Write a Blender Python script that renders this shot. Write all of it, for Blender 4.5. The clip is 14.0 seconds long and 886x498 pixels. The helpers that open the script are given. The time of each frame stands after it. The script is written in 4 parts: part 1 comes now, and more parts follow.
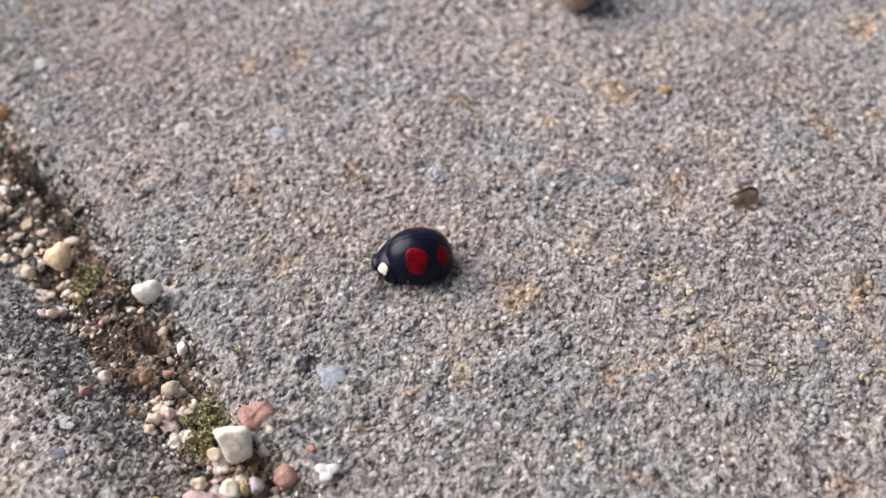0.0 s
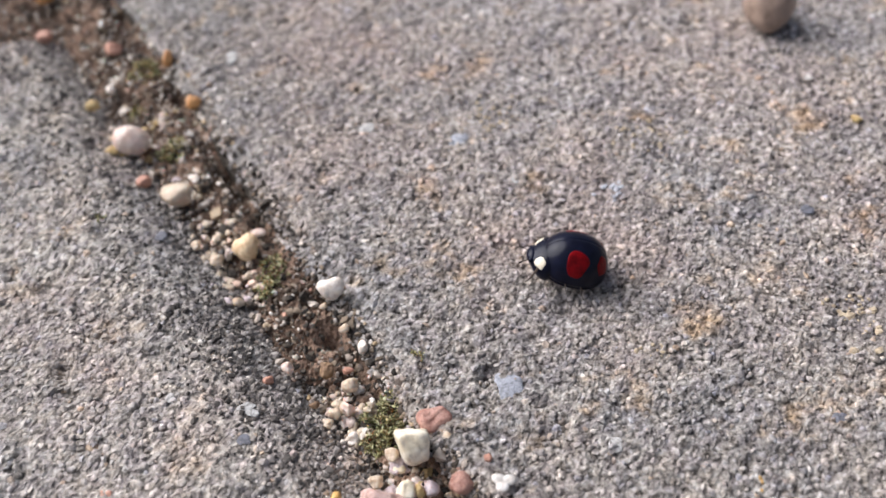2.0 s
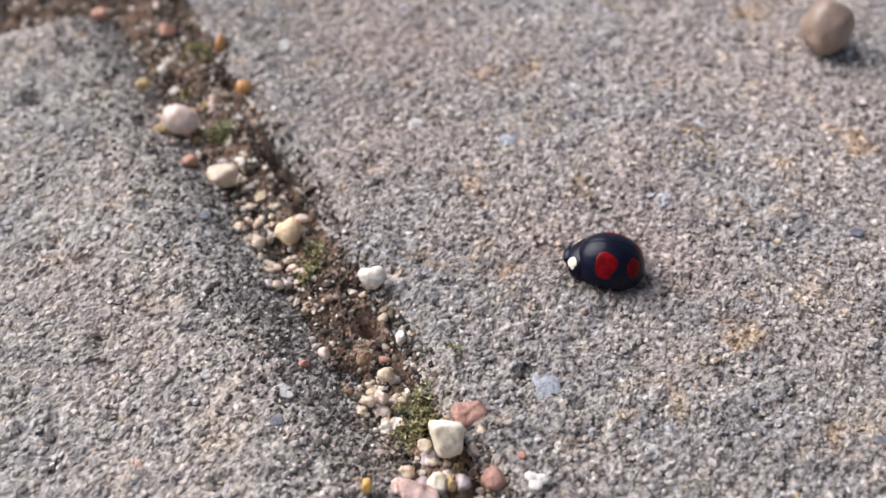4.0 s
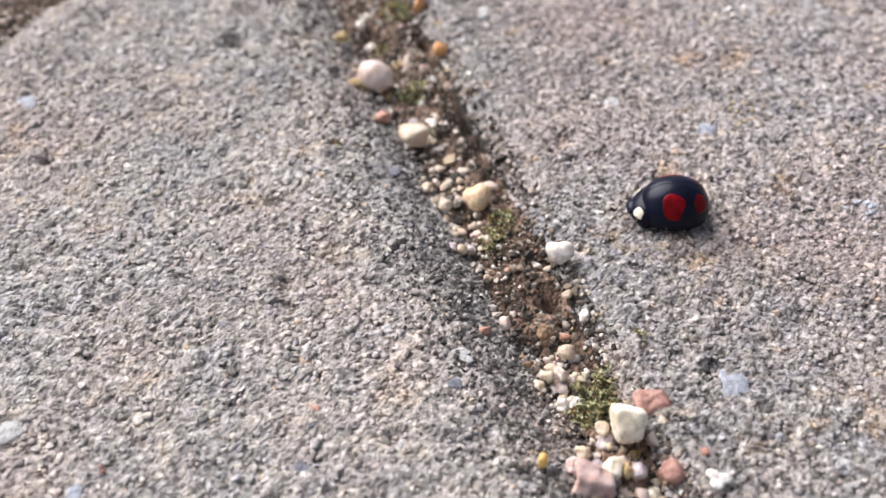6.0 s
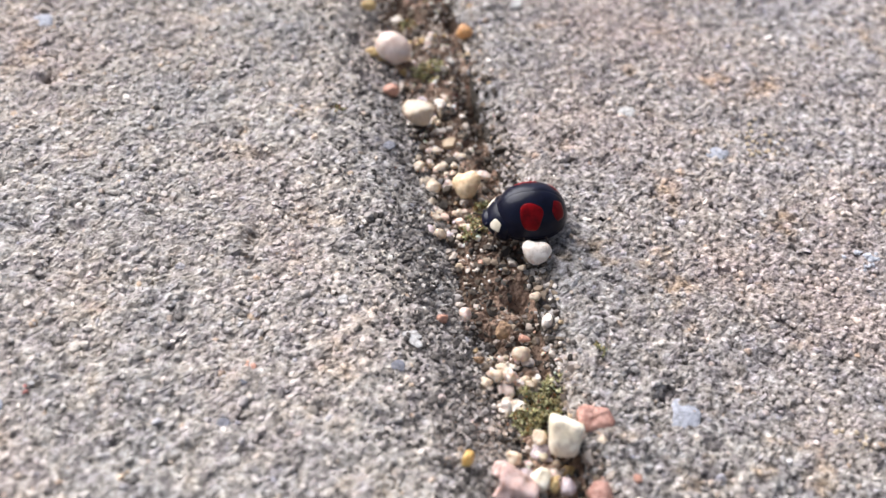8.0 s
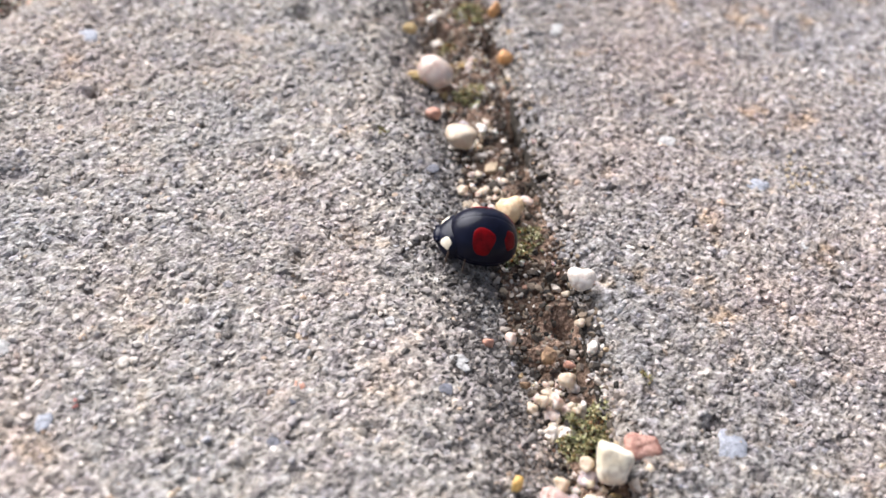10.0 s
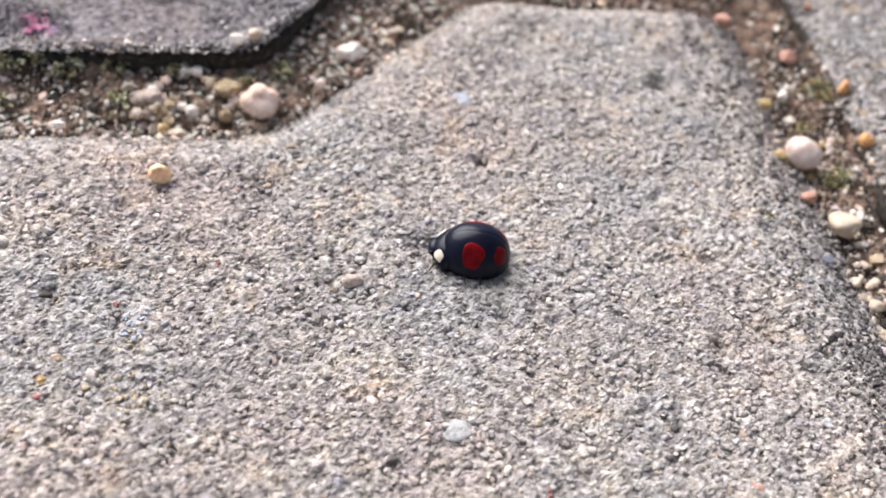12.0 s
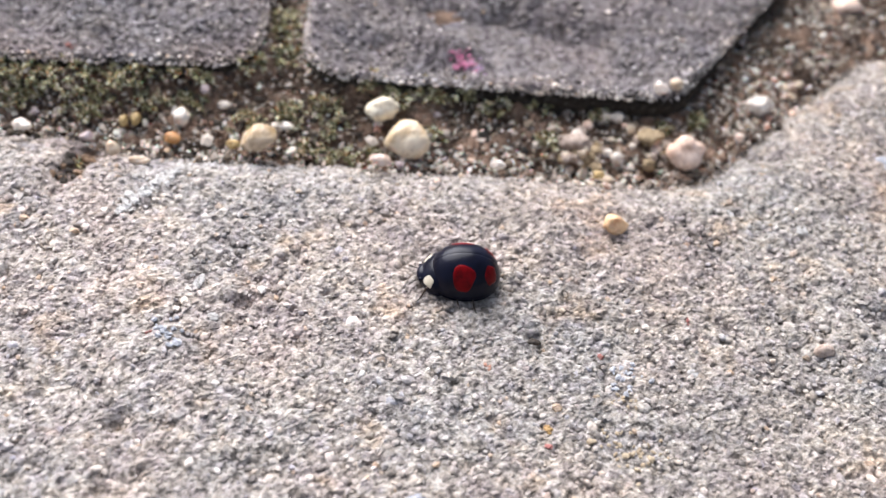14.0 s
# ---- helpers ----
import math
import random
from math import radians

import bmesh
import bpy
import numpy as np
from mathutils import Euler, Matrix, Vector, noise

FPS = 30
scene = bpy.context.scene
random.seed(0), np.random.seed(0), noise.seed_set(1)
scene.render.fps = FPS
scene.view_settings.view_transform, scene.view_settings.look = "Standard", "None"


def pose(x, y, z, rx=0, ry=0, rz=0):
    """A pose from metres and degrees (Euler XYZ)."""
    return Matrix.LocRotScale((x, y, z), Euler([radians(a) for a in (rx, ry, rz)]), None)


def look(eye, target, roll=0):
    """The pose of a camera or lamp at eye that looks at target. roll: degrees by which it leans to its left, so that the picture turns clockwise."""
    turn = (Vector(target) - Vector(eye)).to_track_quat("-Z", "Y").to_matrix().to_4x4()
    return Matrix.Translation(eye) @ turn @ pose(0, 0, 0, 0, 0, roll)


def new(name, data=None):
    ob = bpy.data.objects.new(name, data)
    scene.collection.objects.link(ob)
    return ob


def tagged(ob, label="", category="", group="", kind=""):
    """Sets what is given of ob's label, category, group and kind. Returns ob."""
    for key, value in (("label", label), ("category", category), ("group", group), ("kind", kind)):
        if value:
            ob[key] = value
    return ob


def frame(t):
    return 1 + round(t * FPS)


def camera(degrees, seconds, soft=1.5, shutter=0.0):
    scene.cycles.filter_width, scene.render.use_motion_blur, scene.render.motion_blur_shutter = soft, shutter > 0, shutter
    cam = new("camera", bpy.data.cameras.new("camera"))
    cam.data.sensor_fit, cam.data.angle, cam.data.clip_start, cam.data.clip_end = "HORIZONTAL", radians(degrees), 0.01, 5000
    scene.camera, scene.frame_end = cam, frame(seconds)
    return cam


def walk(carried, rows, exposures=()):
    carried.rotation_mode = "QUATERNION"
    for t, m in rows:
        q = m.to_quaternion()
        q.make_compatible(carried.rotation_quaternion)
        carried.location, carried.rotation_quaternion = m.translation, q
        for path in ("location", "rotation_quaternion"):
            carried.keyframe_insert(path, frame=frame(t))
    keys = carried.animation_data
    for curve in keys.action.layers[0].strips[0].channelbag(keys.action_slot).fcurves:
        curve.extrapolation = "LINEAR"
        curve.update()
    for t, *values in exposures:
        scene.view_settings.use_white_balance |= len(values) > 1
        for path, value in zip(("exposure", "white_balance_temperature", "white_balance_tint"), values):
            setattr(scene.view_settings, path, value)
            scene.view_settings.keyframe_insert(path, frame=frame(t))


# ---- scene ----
# A harlequin ladybird crossing concrete pavers. Lengths in the build code are millimetres, turned into metres by MM.
MM = 0.001
cam = camera(44.94, 14.0, soft=1.5)
cam.data.dof.use_dof = True
cam.data.dof.focus_distance = 0.074
cam.data.dof.aperture_fstop = 32.0
walk(cam, [
    (0.0, look((0.02071, -0.02640, 0.05913), (0.04105, 0.02356, 0.00005), -1.49)),
    (0.5, look((0.01767, -0.02507, 0.05928), (0.03354, 0.02697, 0.00062), -3.33)),
    (1.0, look((0.01615, -0.02423, 0.05987), (0.03004, 0.02852, 0.00135), -3.50)),
    (1.5, look((0.01655, -0.02410, 0.06002), (0.03015, 0.02845, 0.00125), -3.36)),
    (2.0, look((0.01610, -0.02423, 0.06016), (0.02859, 0.02850, 0.00131), -3.81)),
    (2.2, look((0.01642, -0.02434, 0.06017), (0.02887, 0.02835, 0.00127), -3.74)),
    (4.3, look((0.01332, -0.02484, 0.05800), (0.02428, 0.02952, 0.00034), -0.36)),
    (4.5, look((0.01295, -0.02475, 0.05763), (0.02301, 0.02964, -0.00016), -0.54)),
    (5.0, look((0.01284, -0.02435, 0.05741), (0.02105, 0.02998, -0.00074), -0.29)),
    (5.5, look((0.01068, -0.02426, 0.05727), (0.01751, 0.03051, -0.00064), 0.35)),
    (6.0, look((0.00906, -0.02407, 0.05682), (0.01155, 0.03075, -0.00140), -1.09)),
    (6.5, look((0.01087, -0.02380, 0.05552), (0.01061, 0.03059, -0.00314), -0.38)),
    (7.0, look((0.01378, -0.02355, 0.05608), (0.01268, 0.03222, -0.00127), 3.62)),
    (7.2, look((0.01508, -0.02335, 0.05522), (0.01408, 0.03141, -0.00309), 4.32)),
    (9.3, look((0.01469, -0.02355, 0.05425), (0.01199, 0.03229, -0.00297), 5.67)),
    (9.5, look((0.01363, -0.02381, 0.05439), (0.01174, 0.03243, -0.00247), 6.33)),
    (10.0, look((0.01159, -0.02378, 0.05463), (0.00988, 0.03212, -0.00258), 6.61)),
    (10.5, look((0.00672, -0.02316, 0.05502), (0.00561, 0.03235, -0.00258), 6.94)),
    (11.0, look((0.00000, -0.02267, 0.05609), (-0.00009, 0.03299, -0.00138), 8.12)),
    (11.5, look((-0.00781, -0.02317, 0.05673), (-0.01049, 0.03218, -0.00096), 6.70)),
    (11.9, look((-0.01403, -0.02389, 0.05739), (-0.01876, 0.03137, -0.00026), 7.66)),
    (12.0, look((-0.01558, -0.02367, 0.05766), (-0.02080, 0.03126, -0.00027), 7.42)),
    (12.5, look((-0.02301, -0.02465, 0.05786), (-0.02991, 0.03001, -0.00015), 7.40)),
    (13.0, look((-0.03055, -0.02533, 0.05869), (-0.03932, 0.02847, 0.00013), 7.51)),
    (13.5, look((-0.03677, -0.02643, 0.05938), (-0.04798, 0.02696, 0.00088), 6.51)),
    (14.0, look((-0.04324, -0.02779, 0.05894), (-0.05477, 0.02529, 0.00021), 6.93)),
], exposures=[(0.0, 0.64, 5950, 13), (2.2, 0.62, 5950, 13), (4.5, 0.67, 5950, 13), (6.0, 0.87, 5950, 13), (7.0, 0.92, 5950, 13), (9.5, 1.06, 5950, 13), (11.0, 1.05, 5950, 13), (12.5, 0.96, 5950, 13), (14.0, 0.94, 5950, 13)])

# ---- light: bright hazy sky, broad soft sun from behind and to one side ----
SUN_ELEVATION, SUN_TURN = 40.0, 46.0  # degrees above the ground; from +y towards -x
world = bpy.data.worlds.new("sky")
scene.world = world
world.use_nodes = True
sky = world.node_tree.nodes.new("ShaderNodeTexSky")
sky.sky_type = "NISHITA"
sky.sun_disc = False
sky.sun_elevation = radians(SUN_ELEVATION)
sky.sun_rotation = radians(-SUN_TURN)
sky.dust_density = 6.0
haze = world.node_tree.nodes.new("ShaderNodeHueSaturation")  # thin white cloud takes the blue out of the sky
haze.inputs["Saturation"].default_value = 0.55
world.node_tree.links.new(sky.outputs["Color"], haze.inputs["Color"])
world.node_tree.links.new(haze.outputs["Color"], world.node_tree.nodes["Background"].inputs["Color"])
world.node_tree.nodes["Background"].inputs["Strength"].default_value = 0.08
sun = new("sun", bpy.data.lights.new("sun", "SUN"))
sun.data.energy = 3.5
sun.data.angle = radians(64)
sun.data.color = (1.0, 0.96, 0.91)
sun.matrix_world = look((-math.sin(radians(SUN_TURN)) * math.cos(radians(SUN_ELEVATION)),
                         math.cos(radians(SUN_TURN)) * math.cos(radians(SUN_ELEVATION)),
                         math.sin(radians(SUN_ELEVATION))), (0, 0, 0))


# ---- materials ----
def shader(name, roughness=0.8, specular=0.4):
    m = bpy.data.materials.new(name)
    m.use_nodes = True
    b = m.node_tree.nodes["Principled BSDF"]
    b.inputs["Roughness"].default_value = roughness
    b.inputs["Specular IOR Level"].default_value = specular
    return m, b


def node(m, kind, **values):
    n = m.node_tree.nodes.new(kind)
    for key, value in values.items():
        n.inputs[key.replace("_", " ")].default_value = value
    return n


def ramp(m, source, *stops, constant=False):
    n = m.node_tree.nodes.new("ShaderNodeValToRGB")
    if constant:
        n.color_ramp.interpolation = "CONSTANT"
    el = n.color_ramp.elements
    while len(el) < len(stops):
        el.new(0.5)
    for e, (at, colour) in zip(el, stops):
        e.position, e.color = at, (*colour, 1)
    m.node_tree.links.new(source, n.inputs["Fac"])
    return n.outputs["Color"]


def blend(m, a, b, fac, kind="MIX"):
    n = m.node_tree.nodes.new("ShaderNodeMix")
    n.data_type, n.blend_type = "RGBA", kind
    for socket, value in ((n.inputs[0], fac), (n.inputs[6], a), (n.inputs[7], b)):
        if isinstance(value, (int, float)):
            socket.default_value = value
        elif isinstance(value, tuple):
            socket.default_value = (*value, 1)
        else:
            m.node_tree.links.new(value, socket)
    return n.outputs[2]


def grain_noise(m, scale, detail=4.0, rough=0.6):
    """Noise on the place's own coordinates; scale: features to a metre."""
    at = m.node_tree.nodes.new("ShaderNodeTexCoord")
    n = node(m, "ShaderNodeTexNoise", Scale=scale, Detail=detail, Roughness=rough)
    m.node_tree.links.new(at.outputs["Object"], n.inputs["Vector"])
    return n.outputs["Fac"]


def relief(m, b, height, strength, distance):
    n = node(m, "ShaderNodeBump", Strength=strength, Distance=distance)
    m.node_tree.links.new(height, n.inputs["Height"])
    m.node_tree.links.new(n.outputs["Normal"], b.inputs["Normal"])


def mottled(m, tint, stain, stain_amount, bloom_glare=0.0, calm=0.0, centre=(-0.090, 0.010)):
    """Colour of sandy concrete: fine light and dark mottling, broad cloudy tone, soft ochre stains and a round pale
    patch: lime on the grey paver, painted glare on the warm one.
    """
    fine = grain_noise(m, 2000, 3, 0.65)
    cloud = grain_noise(m, 170, 4, 0.65)
    base = ramp(m, fine, (0.29, (0.03, 0.027, 0.025)), (0.39, (0.12, 0.109, 0.10)), (0.47, (0.28, 0.262, 0.247)), (0.57, (0.40, 0.383, 0.365)), (0.68, (0.64, 0.63, 0.61)))
    base = blend(m, base, (0.305, 0.29, 0.275), calm)
    tone = ramp(m, cloud, (0.3, (0.80, 0.80, 0.83)), (0.5, (1.0, 0.99, 0.98)), (0.7, (1.14, 1.10, 1.04)))
    patch = ramp(m, grain_noise(m, 190, 4, 0.65), (0.57, (0, 0, 0)), (0.72, (stain_amount,) * 3))
    lime = ramp(m, grain_noise(m, 330, 3, 0.6), (0.60, (0, 0, 0)), (0.70, (0.4, 0.4, 0.4)))
    hue = ramp(m, grain_noise(m, 800, 3, 0.7), (0.32, (0.90, 0.88, 0.94)), (0.44, (1.0, 0.98, 1.0)), (0.5, (1, 1, 1)), (0.58, (1.02, 1.01, 0.98)), (0.70, (1.16, 1.10, 1.04)))
    toned = blend(m, blend(m, blend(m, base, tint, 1.0, "MULTIPLY"), tone, 1.0, "MULTIPLY"), hue, 1.0, "MULTIPLY")
    broad = ramp(m, grain_noise(m, 55, 3, 0.6), (0.36, (0.95, 0.99, 1.03)), (0.5, (1, 1, 1)), (0.64, (1.05, 0.99, 0.98)))
    toned = blend(m, toned, broad, 1.0, "MULTIPLY")
    toned = blend(m, toned, blend(m, toned, stain, 1.0, "MULTIPLY"), patch)
    toned = blend(m, toned, blend(m, toned, (1.2, 1.21, 1.26), 1.0, "MULTIPLY"), lime)
    # pale lime on the grey paver; on the warm one, glare put into the colour
    if bloom_glare:
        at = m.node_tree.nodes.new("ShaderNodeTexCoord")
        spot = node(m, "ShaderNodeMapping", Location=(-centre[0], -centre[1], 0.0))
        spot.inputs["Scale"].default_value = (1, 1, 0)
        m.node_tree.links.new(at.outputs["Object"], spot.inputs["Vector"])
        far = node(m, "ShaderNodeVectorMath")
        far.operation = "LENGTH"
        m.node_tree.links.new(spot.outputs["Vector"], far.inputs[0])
        cover = ramp(m, far.outputs["Value"], (0.012, (1 + (1.15 if centre[0] > 0 else 1.0) * bloom_glare, 1 + 0.97 * bloom_glare, 1 + 1.04 * bloom_glare)), (0.052, (1, 1, 1)))
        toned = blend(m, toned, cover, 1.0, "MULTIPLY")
    return toned, fine


def concrete(name, tint, stain, stain_amount, bloom_glare=0.0, calm=0.0, centre=(-0.090, 0.010)):
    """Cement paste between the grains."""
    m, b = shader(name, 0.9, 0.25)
    colour, fine = mottled(m, tuple(k * c for k, c in zip((0.76, 0.75, 0.735), tint)), stain, stain_amount, bloom_glare, calm, centre)
    m.node_tree.links.new(colour, b.inputs["Base Color"])
    relief(m, b, grain_noise(m, 4200, 4, 0.7), 0.8, 0.0003)
    return m


def grains(name, tint, stain, stain_amount, bloom_glare=0.0, calm=0.0, centre=(-0.090, 0.010)):
    """Sand grains bound in the concrete: cement-coated, some showing a colour of their own."""
    m, b = shader(name, 0.66, 0.45)
    geo = m.node_tree.nodes.new("ShaderNodeNewGeometry")
    each = ramp(m, geo.outputs["Random Per Island"],
                (0.0, (0.30, 0.285, 0.275)), (0.10, (0.62, 0.60, 0.58)), (0.20, (0.80, 0.81, 0.86)), (0.30, (0.92, 0.88, 0.86)), (0.42, (0.92, 0.93, 0.93)), (0.55, (1.06, 1.02, 0.98)), (0.66, (1.02, 1.04, 1.07)), (0.76, (1.12, 1.06, 1.02)),
                (0.86, (1.20, 1.18, 1.16)), (0.89, (1.12, 0.90, 0.68)), (0.92, (0.90, 0.95, 1.10)), (0.955, (1.3, 1.28, 1.25)), (1.0, (1.65, 1.62, 1.57)))
    colour, fine = mottled(m, tint, stain, stain_amount, bloom_glare, min(0.6, calm + 0.4), centre)
    m.node_tree.links.new(blend(m, colour, each, 1.0, "MULTIPLY"), b.inputs["Base Color"])
    relief(m, b, grain_noise(m, 4500, 4, 0.7), 0.8, 0.00025)
    return m


def stone(name, main, second, roughness=0.45, scatter=0.0, scale=500):
    m, b = shader(name, roughness, 0.45)
    n = grain_noise(m, scale, 5, 0.65)
    speck = grain_noise(m, scale * 5, 4, 0.7)
    colour = ramp(m, n, (0.38, second), (0.56, main))
    dirt = ramp(m, speck, (0.32, (0.5, 0.45, 0.40)), (0.5, (1, 1, 1)))
    m.node_tree.links.new(blend(m, colour, dirt, 0.35 if scatter > 0.25 else 0.7, "MULTIPLY"), b.inputs["Base Color"])
    relief(m, b, speck, 0.6, 0.0002)
    if scatter:
        b.inputs["Subsurface Weight"].default_value = scatter
        b.inputs["Subsurface Radius"].default_value = (1, 0.8, 0.6)
        b.inputs["Subsurface Scale"].default_value = 0.0008
    if scatter > 0.35:
        b.inputs["Transmission Weight"].default_value = 0.18
        b.inputs["IOR"].default_value = 1.5
    return m


STAIN = (1.25, 0.98, 0.66)
GLARE_AT = (0.056, 0.060)  # where far glare is painted as paler colour on the warm paver
paste_warm = concrete("concrete_paste_warm", (1.035, 1.005, 0.97), STAIN, 0.9, 0.2, 0.0, GLARE_AT)
grains_warm = grains("concrete_grains_warm", (1.065, 1.035, 1.0), STAIN, 0.9, 0.2, 0.0, GLARE_AT)
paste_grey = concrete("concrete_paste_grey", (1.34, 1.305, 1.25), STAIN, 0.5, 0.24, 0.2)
grains_grey = grains("concrete_grains_grey", (1.31, 1.27, 1.205), STAIN, 0.5, 0.24, 0.2)
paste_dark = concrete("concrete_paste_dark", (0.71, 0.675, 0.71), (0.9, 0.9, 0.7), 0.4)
grains_pale = grains("concrete_grains_pale", (1.9, 1.85, 1.78), STAIN, 0.0)
grains_dark = grains("concrete_grains_dark", (0.83, 0.785, 0.82), (0.9, 0.9, 0.7), 0.4)

soil, soil_b = shader("joint_soil", 0.95, 0.2)
soil.node_tree.links.new(blend(soil, ramp(soil, grain_noise(soil, 4500, 6, 0.8), (0.3, (0.085, 0.062, 0.048)), (0.5, (0.31, 0.23, 0.18)), (0.72, (0.58, 0.48, 0.40))),
                               ramp(soil, grain_noise(soil, 220, 3, 0.6), (0.38, (0.28, 0.245, 0.215)), (0.58, (1.05, 0.93, 0.83))), 1.0, "MULTIPLY"), soil_b.inputs["Base Color"])
relief(soil, soil_b, grain_noise(soil, 4200, 4, 0.7), 1.0, 0.0004)

sand, sand_b = shader("joint_sand_grains", 0.55, 0.45)
sand_geo = sand.node_tree.nodes.new("ShaderNodeNewGeometry")
sand.node_tree.links.new(ramp(sand, sand_geo.outputs["Random Per Island"],
                              (0.0, (0.04, 0.034, 0.03)), (0.18, (0.13, 0.10, 0.08)), (0.4, (0.30, 0.24, 0.19)), (0.6, (0.42, 0.355, 0.29)), (0.78, (0.53, 0.46, 0.385)),
                              (0.81, (0.34, 0.17, 0.11)), (0.85, (0.40, 0.28, 0.14)), (0.91, (0.46, 0.40, 0.34)), (1.0, (0.66, 0.61, 0.54))), sand_b.inputs["Base Color"])
relief(sand, sand_b, grain_noise(sand, 6000, 3, 0.6), 0.4, 0.0001)

grit, grit_b = shader("pale_grit", 0.5, 0.5)
grit_geo = grit.node_tree.nodes.new("ShaderNodeNewGeometry")
grit.node_tree.links.new(ramp(grit, grit_geo.outputs["Random Per Island"], (0.0, (0.24, 0.20, 0.155)), (0.4, (0.42, 0.37, 0.30)), (0.8, (0.60, 0.54, 0.46)), (1.0, (0.74, 0.69, 0.62))), grit_b.inputs["Base Color"])
grit_b.inputs["Subsurface Weight"].default_value = 0.25
grit_b.inputs["Subsurface Scale"].default_value = 0.0004

crumb, crumb_b = shader("dark_soil_crumbs", 0.9, 0.25)
crumb_geo = crumb.node_tree.nodes.new("ShaderNodeNewGeometry")
crumb.node_tree.links.new(ramp(crumb, crumb_geo.outputs["Random Per Island"], (0.0, (0.022, 0.019, 0.016)), (0.5, (0.075, 0.06, 0.046)), (1.0, (0.22, 0.17, 0.12))), crumb_b.inputs["Base Color"])

# near-black paver sides: clinging soil, with the joint's shade put into the colour
grime_shade, grime_shade_b = shader("soil_and_shade_side", 0.95, 0.15)
grime_shade.node_tree.links.new(ramp(grime_shade, grain_noise(grime_shade, 1800, 5, 0.75), (0.32, (0.018, 0.015, 0.012)), (0.55, (0.055, 0.045, 0.035)), (0.75, (0.16, 0.14, 0.12))), grime_shade_b.inputs["Base Color"])
relief(grime_shade, grime_shade_b, grain_noise(grime_shade, 2600, 4, 0.7), 1.0, 0.0004)

# dark grains for the sloping edge: soil, plus the slope's shade as colour
shade_dirt, shade_dirt_b = shader("grey_soil_and_shade", 0.95, 0.15)
shade_dirt_geo = shade_dirt.node_tree.nodes.new("ShaderNodeNewGeometry")
shade_dirt.node_tree.links.new(ramp(shade_dirt, shade_dirt_geo.outputs["Random Per Island"], (0.0, (0.04, 0.035, 0.031)), (0.6, (0.13, 0.115, 0.102)), (1.0, (0.30, 0.27, 0.245))), shade_dirt_b.inputs["Base Color"])

def moss_leaves(name, *stops):
    m, b = shader(name, 0.7, 0.3)
    geo = m.node_tree.nodes.new("ShaderNodeNewGeometry")
    m.node_tree.links.new(ramp(m, geo.outputs["Random Per Island"], *stops), b.inputs["Base Color"])
    b.inputs["Subsurface Weight"].default_value = 0.1
    b.inputs["Subsurface Scale"].default_value = 0.0003
    return m


moss = moss_leaves("moss", (0.0, (0.05, 0.046, 0.02)), (0.35, (0.18, 0.165, 0.068)), (0.7, (0.34, 0.315, 0.145)), (1.0, (0.58, 0.53, 0.33)))
dusty_moss = moss_leaves("dusty_moss", (0.0, (0.04, 0.037, 0.022)), (0.30, (0.17, 0.155, 0.07)), (0.6, (0.40, 0.37, 0.20)), (0.8, (0.58, 0.54, 0.36)), (1.0, (0.80, 0.75, 0.60)))

quartz = stone("pinkish_quartz", (0.74, 0.62, 0.54), (0.62, 0.45, 0.37), 0.3, 0.5, 420)
white = stone("white_quartz", (0.80, 0.725, 0.64), (0.66, 0.565, 0.47), 0.45, 0.15)
cream = stone("cream_quartz", (0.67, 0.56, 0.43), (0.54, 0.41, 0.28), 0.35, 0.4, 700)
ivory = stone("ivory_stone", (0.78, 0.71, 0.57), (0.68, 0.58, 0.40), 0.5, 0.1, 350)
honeywhite = stone("cream_white_stone", (0.78, 0.68, 0.52), (0.70, 0.50, 0.26), 0.45, 0.2, 260)
honey = stone("honey_stone", (0.70, 0.53, 0.33), (0.58, 0.38, 0.20), 0.5, 0.2)
ochre = stone("ochre_stone", (0.56, 0.42, 0.19), (0.40, 0.26, 0.10), 0.5, 0.15)
amber = stone("amber_stone", (0.64, 0.42, 0.13), (0.5, 0.28, 0.08), 0.4, 0.2)
orange = stone("orange_stone", (0.62, 0.33, 0.12), (0.44, 0.20, 0.07), 0.5, 0.1)
salmon = stone("salmon_stone", (0.50, 0.27, 0.19), (0.36, 0.17, 0.11), 0.6)
pink = stone("pink_granite", (0.62, 0.46, 0.41), (0.46, 0.29, 0.24), 0.5, 0.25, 700)
peach = stone("peach_stone", (0.80, 0.63, 0.52), (0.68, 0.45, 0.32), 0.6, 0.1, 260)
apricot = stone("apricot_stone", (0.80, 0.54, 0.31), (0.66, 0.40, 0.20), 0.5, 0.15, 500)
redgranite = stone("red_granite", (0.47, 0.27, 0.21), (0.30, 0.14, 0.10), 0.5, 0.1, 1100)
drab = stone("ochre_clod", (0.46, 0.35, 0.21), (0.28, 0.20, 0.11), 0.85, 0.0, 1300)
drabpink = stone("pinkish_clod", (0.52, 0.42, 0.35), (0.33, 0.25, 0.20), 0.85, 0.0, 1300)
beige = stone("beige_stone", (0.56, 0.45, 0.32), (0.46, 0.31, 0.15), 0.5, 0.1, 300)
brown = stone("brown_stone", (0.27, 0.17, 0.09), (0.14, 0.08, 0.045), 0.75, 0.0, 900)
lilac = stone("lilac_stone", (0.58, 0.50, 0.50), (0.45, 0.36, 0.36), 0.45, 0.2)
greybrown = stone("grey_brown_stone", (0.27, 0.195, 0.15), (0.19, 0.135, 0.10), 0.4, 0.0, 180)
dark = stone("black_crumb", (0.07, 0.055, 0.042), (0.03, 0.025, 0.02), 0.95, 0.0, 2500)
